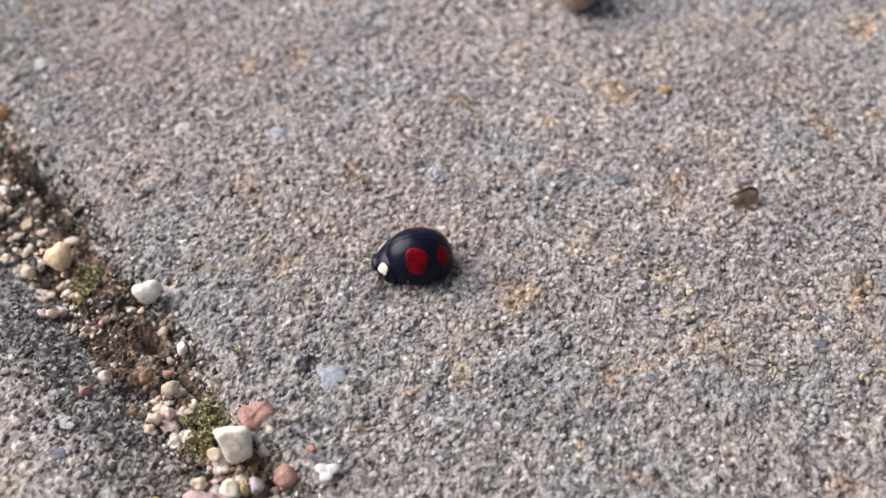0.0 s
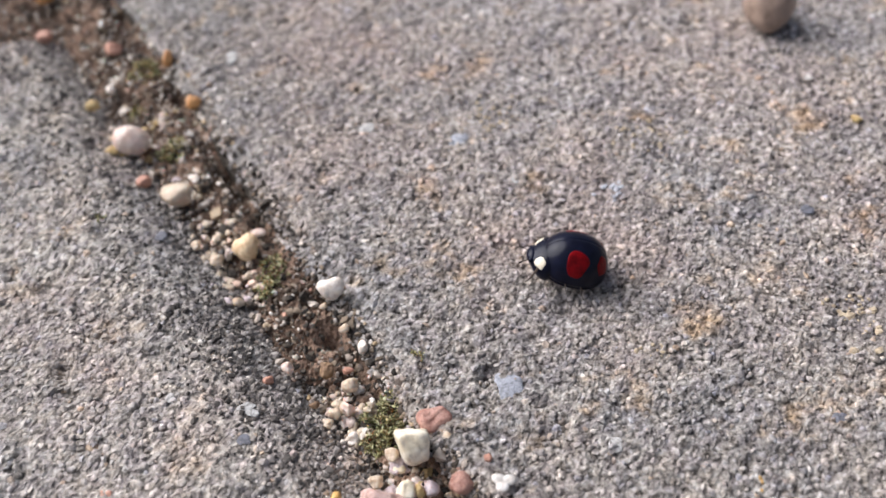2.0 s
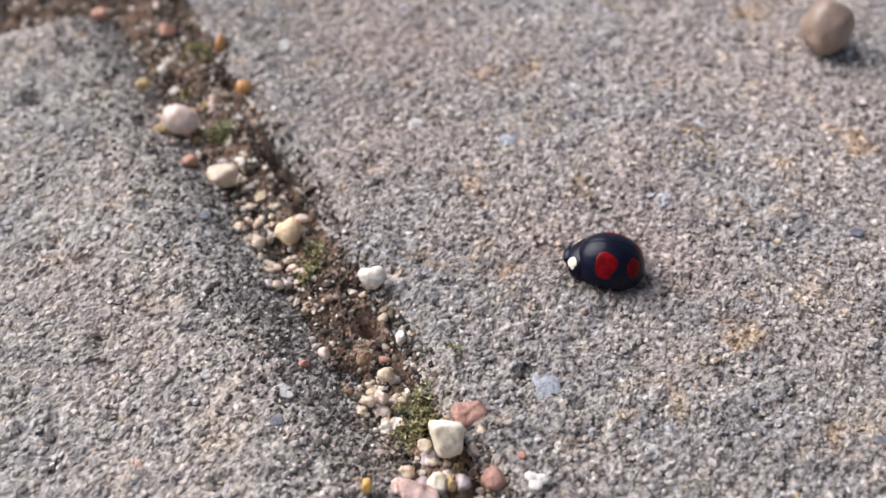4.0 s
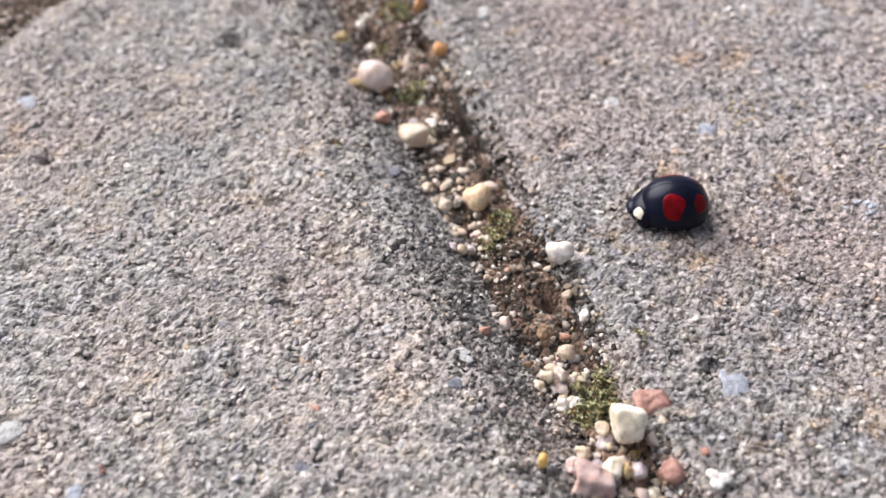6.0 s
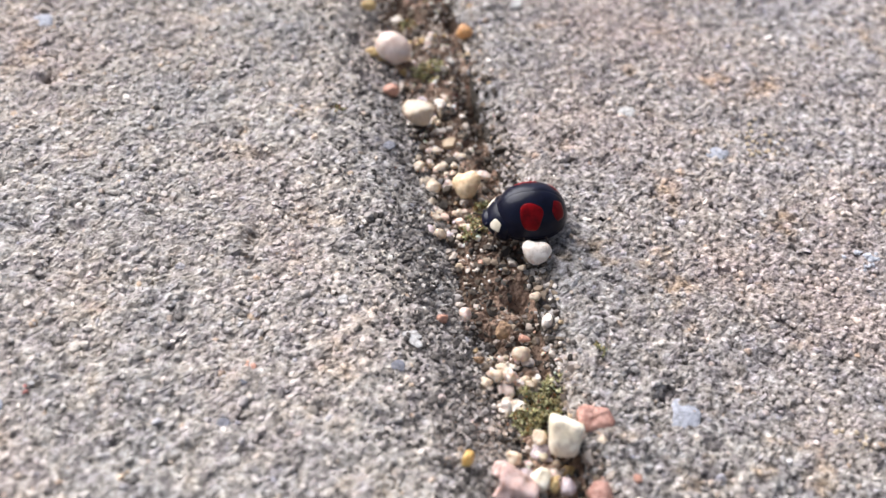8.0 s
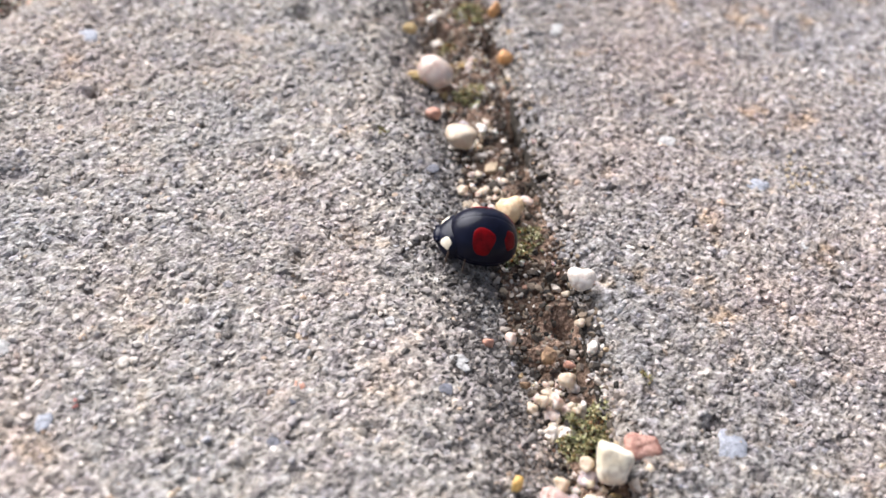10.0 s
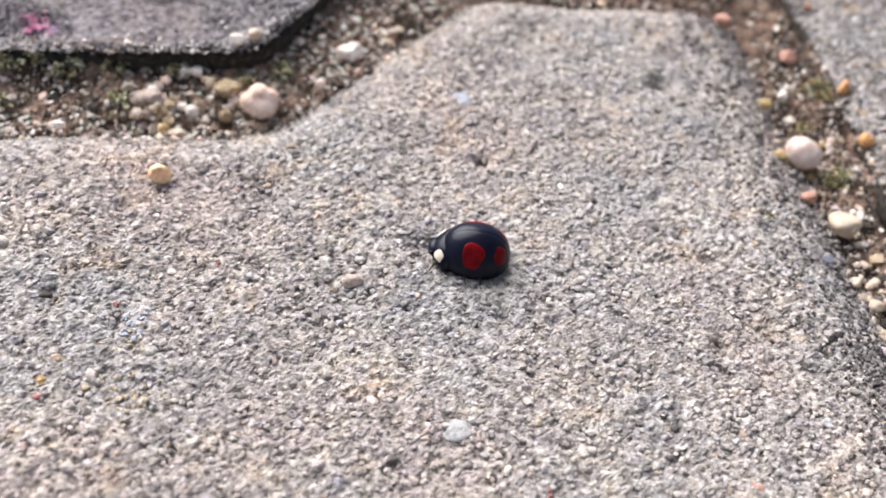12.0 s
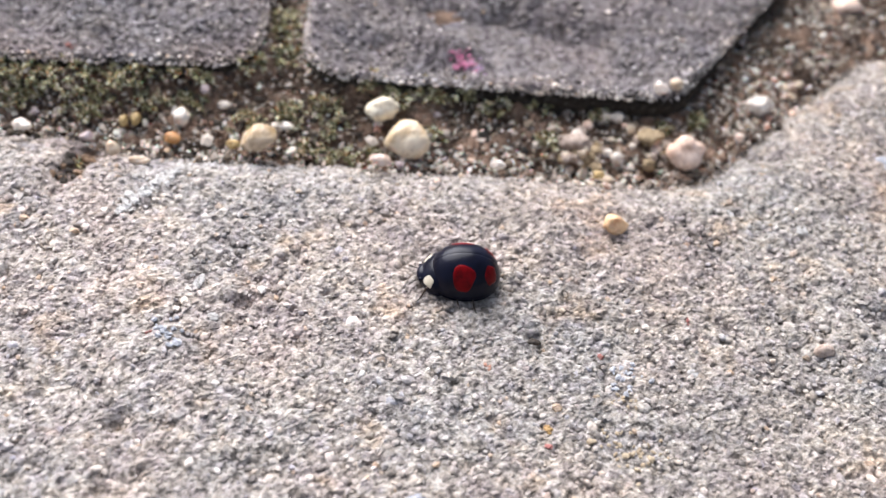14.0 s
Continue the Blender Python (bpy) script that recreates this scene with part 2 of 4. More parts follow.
bluestone = stone("blue_grey_chip", (0.38, 0.39, 0.43), (0.20, 0.205, 0.22), 0.75, 0.0, 2600)
palestone = stone("pale_chip", (0.48, 0.465, 0.44), (0.24, 0.228, 0.212), 0.7, 0.0, 2200)
redstone = stone("red_chip", (0.34, 0.13, 0.11), (0.24, 0.11, 0.09), 0.8)
ochrestone = stone("ochre_chip", (0.48, 0.30, 0.10), (0.30, 0.18, 0.07), 0.6)
pinkstone = stone("magenta_paint_fleck", (0.50, 0.15, 0.26), (0.30, 0.15, 0.20), 0.7, 0.0, 1500)
bluepale = stone("pale_blue_grey_grain", (0.52, 0.535, 0.57), (0.36, 0.37, 0.40), 0.75, 0.0, 2600)
slate = stone("dark_blue_grey_chip", (0.15, 0.15, 0.175), (0.08, 0.08, 0.09), 0.6, 0.0, 1500)
whitechip = stone("white_chip", (0.66, 0.62, 0.57), (0.5, 0.46, 0.41), 0.5, 0.1)
tan = stone("ochre_stained_grain", (0.50, 0.41, 0.28), (0.34, 0.26, 0.17), 0.75, 0.0, 2200)
limewash = stone("lime_streak", (0.70, 0.68, 0.65), (0.56, 0.54, 0.51), 0.85, 0.0, 2000)
lilacstone = stone("lilac_paint_fleck", (0.36, 0.24, 0.36), (0.22, 0.17, 0.22), 0.7, 0.0, 1500)

shell_black, sb = shader("black_glossy_shell", 0.3, 0.07)
shell_black.node_tree.links.new(ramp(shell_black, grain_noise(shell_black, 900, 3), (0.3, (0.003, 0.0035, 0.009)), (0.7, (0.006, 0.007, 0.018))), sb.inputs["Base Color"])
relief(shell_black, sb, grain_noise(shell_black, 9000, 3), 0.10, 0.00003)
sb.inputs["Coat Weight"].default_value = 0.14
sb.inputs["Coat Roughness"].default_value = 0.14
shell_red, sr = shader("red_shell_spot", 0.28, 0.08)
shell_red.node_tree.links.new(ramp(shell_red, grain_noise(shell_red, 1600, 4), (0.30, (0.06, 0.002, 0.003)), (0.62, (0.165, 0.003, 0.005))), sr.inputs["Base Color"])
relief(shell_red, sr, grain_noise(shell_red, 7000, 2), 0.12, 0.00004)
shell_ivory, si = shader("ivory_shell_patch", 0.4, 0.4)
shell_ivory.node_tree.links.new(ramp(shell_ivory, grain_noise(shell_ivory, 2500, 3), (0.3, (0.46, 0.40, 0.29)), (0.7, (0.64, 0.58, 0.46))), si.inputs["Base Color"])
leg_brown, lb = shader("dark_brown_leg", 0.4, 0.4)
leg_brown.node_tree.links.new(ramp(leg_brown, grain_noise(leg_brown, 2500, 3), (0.3, (0.012, 0.008, 0.006)), (0.7, (0.05, 0.028, 0.015))), lb.inputs["Base Color"])
husk_brown, hb = shader("brown_seed_husk", 0.4, 0.4)
husk_brown.node_tree.links.new(ramp(husk_brown, grain_noise(husk_brown, 900, 4), (0.35, (0.03, 0.018, 0.011)), (0.65, (0.10, 0.062, 0.034))), hb.inputs["Base Color"])

husk_amber, ha = shader("amber_husk_skin", 0.35, 0.45)
husk_amber.node_tree.links.new(ramp(husk_amber, grain_noise(husk_amber, 1200, 4), (0.35, (0.20, 0.13, 0.09)), (0.65, (0.42, 0.30, 0.20))), ha.inputs["Base Color"])
ha.inputs["Transmission Weight"].default_value = 0.55

# ---- shape tools ----
def part(name, bm, material, parent=None, label=""):
    me = bpy.data.meshes.new(name)
    bm.to_mesh(me)
    bm.free()
    me.materials.append(material)
    ob = new(name, me)
    ob.parent = parent
    if label:
        tagged(ob, label)
    return ob


def flat_mesh(name, verts, faces, material, parent=None, smooth=False):
    """One mesh from arrays of corners (n x 3, metres) and triangles (m x 3)."""
    me = bpy.data.meshes.new(name)
    me.vertices.add(len(verts))
    me.vertices.foreach_set("co", np.ascontiguousarray(verts, dtype=np.float32).ravel())
    me.loops.add(3 * len(faces))
    me.loops.foreach_set("vertex_index", np.ascontiguousarray(faces, dtype=np.int32).ravel())
    me.polygons.add(len(faces))
    me.polygons.foreach_set("loop_start", np.arange(0, 3 * len(faces), 3, dtype=np.int32))
    me.polygons.foreach_set("use_smooth", np.full(len(faces), smooth))
    me.update(calc_edges=True)
    me.materials.append(material)
    ob = new(name, me)
    ob.parent = parent
    return ob


def sphere_points(levels):
    bm = bmesh.new()
    bmesh.ops.create_icosphere(bm, subdivisions=levels, radius=1)
    v = np.array([x.co[:] for x in bm.verts])
    f = np.array([[x.index for x in q.verts] for q in bm.faces])
    bm.free()
    return v, f


ICO = sphere_points(1)
BALL, SMALL_BALL = sphere_points(4), sphere_points(3)
rng = np.random.default_rng(7)


def turns(n):
    """n random turns as 3 x 3 matrices."""
    q = rng.normal(size=(n, 4))
    w, x, y, z = (q / np.linalg.norm(q, axis=1, keepdims=True)).T
    return np.stack([1 - 2 * (y * y + z * z), 2 * (x * y - z * w), 2 * (x * z + y * w),
                     2 * (x * y + z * w), 1 - 2 * (x * x + z * z), 2 * (y * z - x * w),
                     2 * (x * z - y * w), 2 * (y * z + x * w), 1 - 2 * (x * x + y * y)], -1).reshape(n, 3, 3)


def gravel(name, places, radii, material, parent, flatten=0.75, smooth=False, rugged=(0.52, 1.36)):
    """Many small uneven stones at the places (n x 3, mm), of the given radii (mm)."""
    n, (v, f) = len(places), ICO
    shape = v[None] * rng.uniform(*rugged, (n, len(v), 1)) * rng.uniform(0.65, 1.3, (n, 1, 3))
    shape = np.einsum("nij,nkj->nki", turns(n), shape) * radii[:, None, None]
    shape[..., 2] *= flatten
    verts = (shape + places[:, None]).reshape(-1, 3) * MM
    faces = (f[None] + (np.arange(n) * len(v))[:, None, None]).reshape(-1, 3)
    return tagged(flat_mesh(name, verts, faces, material, parent, smooth), kind="stuff")


def rounded(corners, radius, step):
    """The outline through the corners (mm), rounded by the radius, with a point every step or so."""
    pts, n = [], len(corners)
    for i in range(n):
        a, b, c = (np.array(corners[(i + k) % n], float) for k in (-1, 0, 1))
        u, w = (a - b) / np.linalg.norm(a - b), (c - b) / np.linalg.norm(c - b)
        half = math.acos(np.clip(u @ w, -1, 1)) / 2
        cut = radius / math.tan(half)
        mid = b + (u + w) / np.linalg.norm(u + w) * radius / math.sin(half)
        s, e = b + u * cut - mid, b + w * cut - mid
        a0, a1 = math.atan2(s[1], s[0]), math.atan2(e[1], e[0])
        sweep = (a1 - a0 + math.pi) % (2 * math.pi) - math.pi
        for k in range(7):
            t = a0 + sweep * k / 6
            pts.append(mid + radius * np.array([math.cos(t), math.sin(t)]))
    out = []
    for p, q in zip(pts, pts[1:] + pts[:1]):
        k = max(1, int(np.linalg.norm(q - p) / step))
        out += [p + (q - p) * j / k for j in range(k)]
    return np.array(out)


def depth_in(outline, xy):
    """How far each place lies inside the outline (mm); outside it is negative."""
    a, b = outline, np.roll(outline, -1, 0)
    best, inside = np.full(len(xy), 1e9), np.zeros(len(xy), bool)
    for p, q in zip(a, b):
        d = q - p
        t = np.clip(((xy - p) @ d) / (d @ d), 0, 1)
        best = np.minimum(best, np.linalg.norm(xy - p - t[:, None] * d, axis=1))
        hits = ((p[1] > xy[:, 1]) != (q[1] > xy[:, 1]))
        cross = p[0] + (xy[:, 1] - p[1]) * d[0] / (d[1] if d[1] else 1e-9)
        inside ^= hits & (xy[:, 0] < cross)
    return np.where(inside, best, -best)


def wave(xy, size, seed):
    """Smooth noise from -1 to 1 at the places, with features of that size (mm)."""
    x, y = (xy / size).T
    k = np.random.default_rng(seed).normal(size=(8, 3))
    return sum(np.sin(a * x * 1.7 + b * y * 1.7 + c * 9) for a, b, c in k) / 4


# ---- ground: bedding under the pavers, out to the horizon ----
bm = bmesh.new()
bmesh.ops.create_grid(bm, x_segments=40, y_segments=40, size=400)
for v in bm.verts:
    v.co.z = -0.006
tagged(part("ground", bm, soil), "brown sandy ground that the concrete pavers are bedded in", "ground", kind="structure")


# ---- pavers ----
class Slab:
    pass


DENTS = ((0.5, 24.8, 0.5, 0.8), (-84.6, 22.8, 1.8, 1.1), (-84.2, 20.8, 0.9, 0.9), (-84.9, 24.6, 1.6, 1.1), (-85.2, 26.3, 1.4, 1.2), (26.5, 18.8, 0.5, 0.7), (28.2, 20.0, 0.4, 0.6), (-25.5, 51.5, 0.35, 0.8), (-17, 61.5, 0.35, 1.2), (-70, 17, 0.4, 1.1), (-66.5, 15.8, 0.35, 0.9),
         (-11, 46.5, 0.35, 0.8), (-33, 15, 0.3, 1.0), (3.5, 40, 0.3, 0.7), (-60, 4, 0.4, 1.3), (53, 12.5, 0.4, 1.0), (63, 14.5, 0.35, 0.8), (57, 29, 0.3, 0.8), (-2, 58, 0.35, 0.9),
         (-19.7, 41.5, 0.55, 0.55), (-21.8, 31.4, 0.70, 0.75), (-5.3, 56.8, 0.45, 0.45), (-5.3, 41.1, 0.55, 0.55), (-1.1, 35.5, 0.70, 0.75), (-69.8, 3.4, 0.45, 0.45), (-67.2, 15.4, 0.55, 0.55), (-68.5, -1.1, 0.70, 0.75), (-68.3, 14.7, 0.45, 0.45), (-46.2, 19.4, 0.55, 0.55), (-19.0, 30.1, 0.70, 0.75), (0.2, 26.2, 0.45, 0.45), (-15.5, 25.7, 0.55, 0.55), (-5.7, 57.0, 0.70, 0.75), (3.5, 51.4, 0.45, 0.45), (-0.1, 27.1, 0.55, 0.55), (35.6, 21.5, 0.70, 0.75),
         (-28.1, 25.9, 0.8, 0.7), (-66.4, 15.6, 0.6, 0.7), (-69.6, 3.7, 0.7, 0.8), (-58.6, 4.0, 0.5, 0.6), (0.2, 27.6, 0.8, 0.6), (-5.6, 56.5, 0.9, 0.9), (-6.6, 56.2, 0.7, 0.7), (-11.6, 26.2, 0.6, 0.6), (-19.5, 41.6, 0.8, 0.6), (29.0, 18.0, 0.7, 0.5), (28.3, 17.2, 0.7, 0.5), (-50.3, 14.0, 0.7, 0.4), (-24.5, 10.3, 0.5, 0.45), (7.5, 13.4, 0.5, 0.45),
         (-56.2, 49.6, 0.9, 2.6), (-47.5, 52.2, 0.8, 2.2), (-62.5, 51.0, 0.6, 2.2), (-66.5, 46.5, 0.5, 1.6), (-52.5, 56.5, -0.8, 2.8), (-61.0, 55.5, -0.6, 2.4), (-50.5, 49.3, -0.3, 1.4))


def lift(s, xy):
    """Unevenness of a slab's surface at the places (mm): broad swells, small bumps and dents."""
    z = s.rough * (0.16 * wave(xy, 9.0, s.seed) + 0.09 * wave(xy, 3.0, s.seed + 3)) + 0.05 * wave(xy, 1.1, s.seed + 5)
    for x, y, deep, wide in DENTS:
        z -= deep * np.exp(-((xy[:, 0] - x) ** 2 + (xy[:, 1] - y) ** 2) / wide ** 2)
    if s.lip:
        d = depth_in(s.outline, xy)
        z = z * np.clip(d / 4, 0.12, 1) + 0.5 * s.rough * np.clip(d / 6, 0, 1) * (0.5 * wave(xy, 5.5, s.seed + 8)) + s.lip * np.exp(-((d - 0.55) / 0.45) ** 2)
    return z


def lattice(xy, size, seed):
    """Value noise from -1 to 1 at the places, one random value for each square of that size (mm)."""
    table = np.random.default_rng(seed).uniform(-1, 1, (256, 256))
    at = xy / size
    low = np.floor(at).astype(int)
    f = at - low
    f = f * f * (3 - 2 * f)
    i, j = (low % 256).T
    k, m = (i + 1) % 256, (j + 1) % 256
    u, w = f.T
    return (table[i, j] * (1 - u) + table[k, j] * u) * (1 - w) + (table[i, m] * (1 - u) + table[k, m] * u) * w


def crust(xy, seed):
    """Fine relief of weathered concrete (mm): grit, lumps and pores."""
    turned = xy @ np.array([[0.8, 0.6], [-0.6, 0.8]])
    lumps, grit = lattice(xy, 0.95, seed + 70), lattice(turned, 0.34, seed + 71)
    pores = np.clip(lattice(turned, 0.62, seed + 72) - 0.28, 0, 1) * np.clip(lattice(xy, 0.9, seed + 73) + 0.3, 0, 1)
    return 0.17 * lumps + 0.085 * grit + 0.06 * lattice(turned, 1.7, seed + 74) - 0.8 * pores + 0.035 * rng.normal(size=len(xy))


def top_grid(name, s, lo, hi, step, paste, least, near, sink):
    """The paver's top as a grid of the given step (mm); cells nearer the edge than least, or outside the stretch, are left out."""
    xs, ys = np.arange(lo[0], hi[0], step), np.arange(lo[1], hi[1], step)
    nx, ny = len(xs), len(ys)
    gx, gy = np.meshgrid(xs, ys)
    xy = np.stack([gx.ravel(), gy.ravel()], 1)
    z, d = level(s, xy)
    z = z + lift(s, xy) - sink
    if near is not None:
        d = np.where(depth_in(near, xy) > 0, d, -1.0)
        z = z + crust(xy, s.seed)
        xy = xy + rng.normal(size=xy.shape) * 0.028
    c = (np.arange(ny - 1)[:, None] * nx + np.arange(nx - 1)).ravel()
    c = c[(np.stack([d[c], d[c + 1], d[c + nx], d[c + nx + 1]]) > least).all(0)]
    faces = np.concatenate([np.stack([c, c + 1, c + nx + 1], 1), np.stack([c, c + nx + 1, c + nx], 1)])
    used, faces = np.unique(faces, return_inverse=True)
    flat_mesh(name, np.column_stack([xy, z])[used] * MM, faces.reshape(-1, 3), paste, s.ob, False)


def paver(name, corners, radius, top, drop, width, power, label, paste, seed, near, rough=1.0, lip=0.0):
    """A concrete paver: rounded outline, worn edge that falls by drop over the width, top at the given height (mm)."""
    s = Slab()
    s.outline = rounded(corners, radius, 40.0)
    s.top, s.drop, s.width, s.power, s.seed, s.rough, s.lip = top, drop, width, power, seed, rough, lip
    fine = rounded(corners, radius, 0.7)
    side = np.roll(fine, -1, 0) - np.roll(fine, 1, 0)
    inward = np.stack([-side[:, 1], side[:, 0]], 1) / np.linalg.norm(side, axis=1, keepdims=True)
    fine = fine + inward * (0.16 * wave(fine, 2.2, seed) + 0.2 * wave(fine, 9, seed + 1))[:, None]
    bm, rings = bmesh.new(), []
    for inset, z in [(-0.3, -14.0), (-0.05, -drop - 1.5), (0.0, -drop)] + [(width * k / 10, None) for k in range(1, 11)] + [(width + 0.1, -1.7)]:
        at = fine + inward * inset
        raised = lift(s, at) + rng.normal(size=len(at)) * 0.04
        ring = []
        for (x, y), up in zip(at, raised):
            h = z if z is not None else -drop * (1 - min(inset / width, 1)) ** power - 0.3 - 0.1 * (1 - min(inset / width, 1)) + up
            ring.append(bm.verts.new((x * MM, y * MM, (top + h) * MM)))
        rings.append(ring)
    for a, b in zip(rings, rings[1:]):
        for i in range(len(a)):
            j = (i + 1) % len(a)
            bm.faces.new((a[i], a[j], b[j], b[i]))
    bm.faces.new(rings[-1])
    bmesh.ops.recalc_face_normals(bm, faces=bm.faces)
    for face in bm.faces:
        face.smooth = len(face.verts) == 4
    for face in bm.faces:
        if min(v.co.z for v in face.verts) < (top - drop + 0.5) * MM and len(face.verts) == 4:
            face.material_index = 1  # soil clings to the sides in the joint; their shade is in this colour too
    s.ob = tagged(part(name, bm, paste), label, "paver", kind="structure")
    s.ob.data.materials.append(grime_shade)
    # the uneven top: a coarse grid all over, and a finely pitted crust where the camera comes near
    top_grid("top_face", s, s.outline.min(0), s.outline.max(0), 1.0, paste, width - 0.5, None, 0.35)
    top_grid("crust", s, near.min(0), near.max(0), 0.205, paste, 0.04, near, 0.0)
    return s


def level(s, xy):
    """Height of the slab's surface at the places, and how far inside they lie (mm)."""
    d = depth_in(s.outline, xy)
    return s.top - s.drop * (1 - np.clip(d / s.width, 0, 1)) ** s.power, d


def scatter(x0, x1, y0, y1, gap):
    """Places on a jittered lattice in a stretch of the plan (mm)."""
    nx, ny = int((x1 - x0) / gap), int((y1 - y0) / (gap * 0.87))
    i, j = np.meshgrid(np.arange(nx), np.arange(ny))
    xy = np.stack([x0 + (i + 0.5 * (j % 2)) * gap, y0 + j * gap * 0.87], -1).reshape(-1, 2)
    return xy + rng.normal(size=xy.shape) * gap * 0.33


def aggregate(s, xy, size, material, stretch, sink=0.62, most=1e9, smooth=True):
    xy = xy[depth_in(stretch, xy) > 0]
    z, d = level(s, xy)
    ok = (d > -0.15) & (d < most)
    xy, z = xy[ok], z[ok]
    r = size * np.exp(np.clip(rng.normal(size=len(xy)) * 0.36, -0.8, 0.62))
    gravel("aggregate", np.column_stack([xy, z + lift(s, xy) - sink * 0.7 * r + rng.normal(size=len(xy)) * 0.07]), r, material, s.ob, 0.66, smooth, (0.6, 1.28))


NEAR_A = np.array([(0, 82), (44, 82), (96, 37), (58, -11), (0, 2)], float)  # stretches of the plan that get loose-standing grains
NEAR_B = np.array([(-110, 42), (-76, -8), (24, 0), (24, 80), (-30, 80)], float)
NEAR_C = np.array([(-112, 14), (-34, 38), (2, 60), (2, 84), (-112, 84)], float)

paver_a = paver("paver_warm", [(4.2, 87), (20.6, 23), (43, -63), (190, -24), (151, 126)], 5, 0, 1.2, 3.4, 2.0,
                "warm grey fine-grained concrete paver with worn rounded edge", paste_warm, 11, NEAR_A)
paver_b = paver("paver_grey", [(0.9, 73.6), (-24.6, 67.4), (-38.2, 42.4), (-83.2, 28.4), (-87.4, 28.9), (-130, 15.4), (-92, -112), (53, -70), (17.2, 22.3)], 6.0, 0, 2.8, 6.2, 1.7,
                "light grey fine-grained concrete paver with a cut corner", paste_grey, 21, NEAR_B)
paver_c = paver("paver_dark", [(-71.8, 39.0), (-40.8, 48.6), (-33.4, 71), (-42, 108), (-89.5, 94)], 4.6, 1.5, 0.35, 1.0, 1.5,
                "dark mauve-grey concrete paver with a crisp pale rim", paste_dark, 31, NEAR_C, 6.5, 0.22)
paver_d = paver("paver_dark_side", [(-75.6, 38.6), (-84.5, 66), (-92, 92), (-150, 74), (-135, 17.5)], 4.4, 1.5, 0.35, 1.0, 1.5,
                "dark mauve-grey concrete paver beside mossy joints", paste_dark, 41, NEAR_C, 4.0, 0.22)

aggregate(paver_a, scatter(0, 96, -11, 82, 0.5), 0.19, grains_warm, NEAR_A, 0.5, smooth=False)
aggregate(paver_a, scatter(0, 96, -11, 82, 1.9), 0.28, grains_warm, NEAR_A, 0.6)
aggregate(paver_b, scatter(-110, 24, -8, 80, 0.52), 0.2, grains_grey, NEAR_B, 0.5, smooth=False)
aggregate(paver_b, scatter(-110, 24, -8, 80, 1.7), 0.30, grains_grey, NEAR_B, 0.6)
for slab in (paver_c, paver_d):
    aggregate(slab, scatter(-112, 2, 20, 84, 0.7), 0.15, grains_dark, NEAR_C, 0.4)
    aggregate(slab, scatter(-112, 2, 20, 84, 0.22), 0.13, grains_pale, NEAR_C, 0.45, 0.5)
    aggregate(slab, scatter(-112, 2, 20, 84, 1.5), 0.17, grains_pale, NEAR_C, 0.3)


def fleck(slab, x, y, wide, deep, count, size, material, label):
    """A patch of coloured grains on the surface of a paver."""
    xy = np.array([x, y]) + rng.normal(size=(count, 2)) * (wide, deep)
    z = level(slab, xy)[0] + lift(slab, xy)
    r = size * np.exp(rng.normal(size=count) * 0.3)
    ob = gravel("colour_fleck", np.column_stack([xy, z + 0.07]), r, material, slab.ob, 0.66, False, (0.6, 1.28))
    return tagged(ob, label, kind="stuff")


# ---- joints: sand, soil, moss ----
HOLLOWS = ((17.0, 21.4, 1.6, 0.9), (18.9, 25.2, 1.2, 1.0), (19.4, 28.8, 1.0, 0.9), (17.9, 36.6, 0.9, 1.0), (14.9, 46.0, 1.2, 1.2), (11.6, 57.0, 0.8, 1.0), (-84.5, 23.0, 1.5, 1.0), (16.7, 27.3, -0.5, 1.8), (7, 62, -0.35, 4.0), (-50.5, 39.3, 0.9, 0.9), (-47.5, 40.2, 1.0, 0.9), (-44.5, 41.2, 1.0, 0.9), (-41.5, 42.3, 1.1, 0.9), (-37.4, 45.0, 1.0, 0.9), (-36, 48, 0.8, 0.9), (-67.5, 34.2, 0.8, 0.8), (-75, 32, 0.8, 0.8))  # x, y, depth, width; negative: a mound


def bed_level(xy):
    """Height of the joint filling (mm): nearly flush beside the warm paver, lower beside the dark ones."""
    low = np.clip((-xy[:, 0] - 20) / 12, 0, 1)
    wall = np.maximum(depth_in(paver_c.outline, xy), depth_in(paver_d.outline, xy))
    heap = (0.5 + 1.2 * np.clip((-xy[:, 0] - 52) / 12, 0, 1)) * np.exp(-(np.minimum(wall, 0) / 1.7) ** 2)
    beside = np.exp(-(np.minimum(depth_in(paver_b.outline, xy), 0) / 2.0) ** 2)
    crevice = 1.3 * np.exp(-((depth_in(paver_a.outline, xy) + 0.55) / 0.75) ** 2) * np.clip(0.55 + wave(xy, 2.6, 64), 0, 1.2)
    z = -1.2 - 0.6 * beside - 0.2 * low + heap - crevice + 0.16 * wave(xy, 4.0, 61) + 0.14 * wave(xy, 1.5, 62)
    for x, y, deep, wide in HOLLOWS:
        z -= deep * np.exp(-((xy[:, 0] - x) ** 2 + (xy[:, 1] - y) ** 2) / wide ** 2)
    return z


nx, ny = 190, 140
gx, gy = np.meshgrid(np.linspace(-125, 60, nx), np.linspace(-30, 106, ny))
bed_xy = np.stack([gx.ravel(), gy.ravel()], 1)
bed = np.column_stack([bed_xy, bed_level(bed_xy) - 0.4]) * MM
corner = (np.arange(ny - 1)[:, None] * nx + np.arange(nx - 1)).ravel()
joint = tagged(flat_mesh("joint_sand", bed, np.concatenate([np.stack([corner, corner + 1, corner + nx + 1], 1), np.stack([corner, corner + nx + 1, corner + nx], 1)]), soil, smooth=True),
               "brown sandy soil filling the joints between the pavers", "sand", kind="structure")


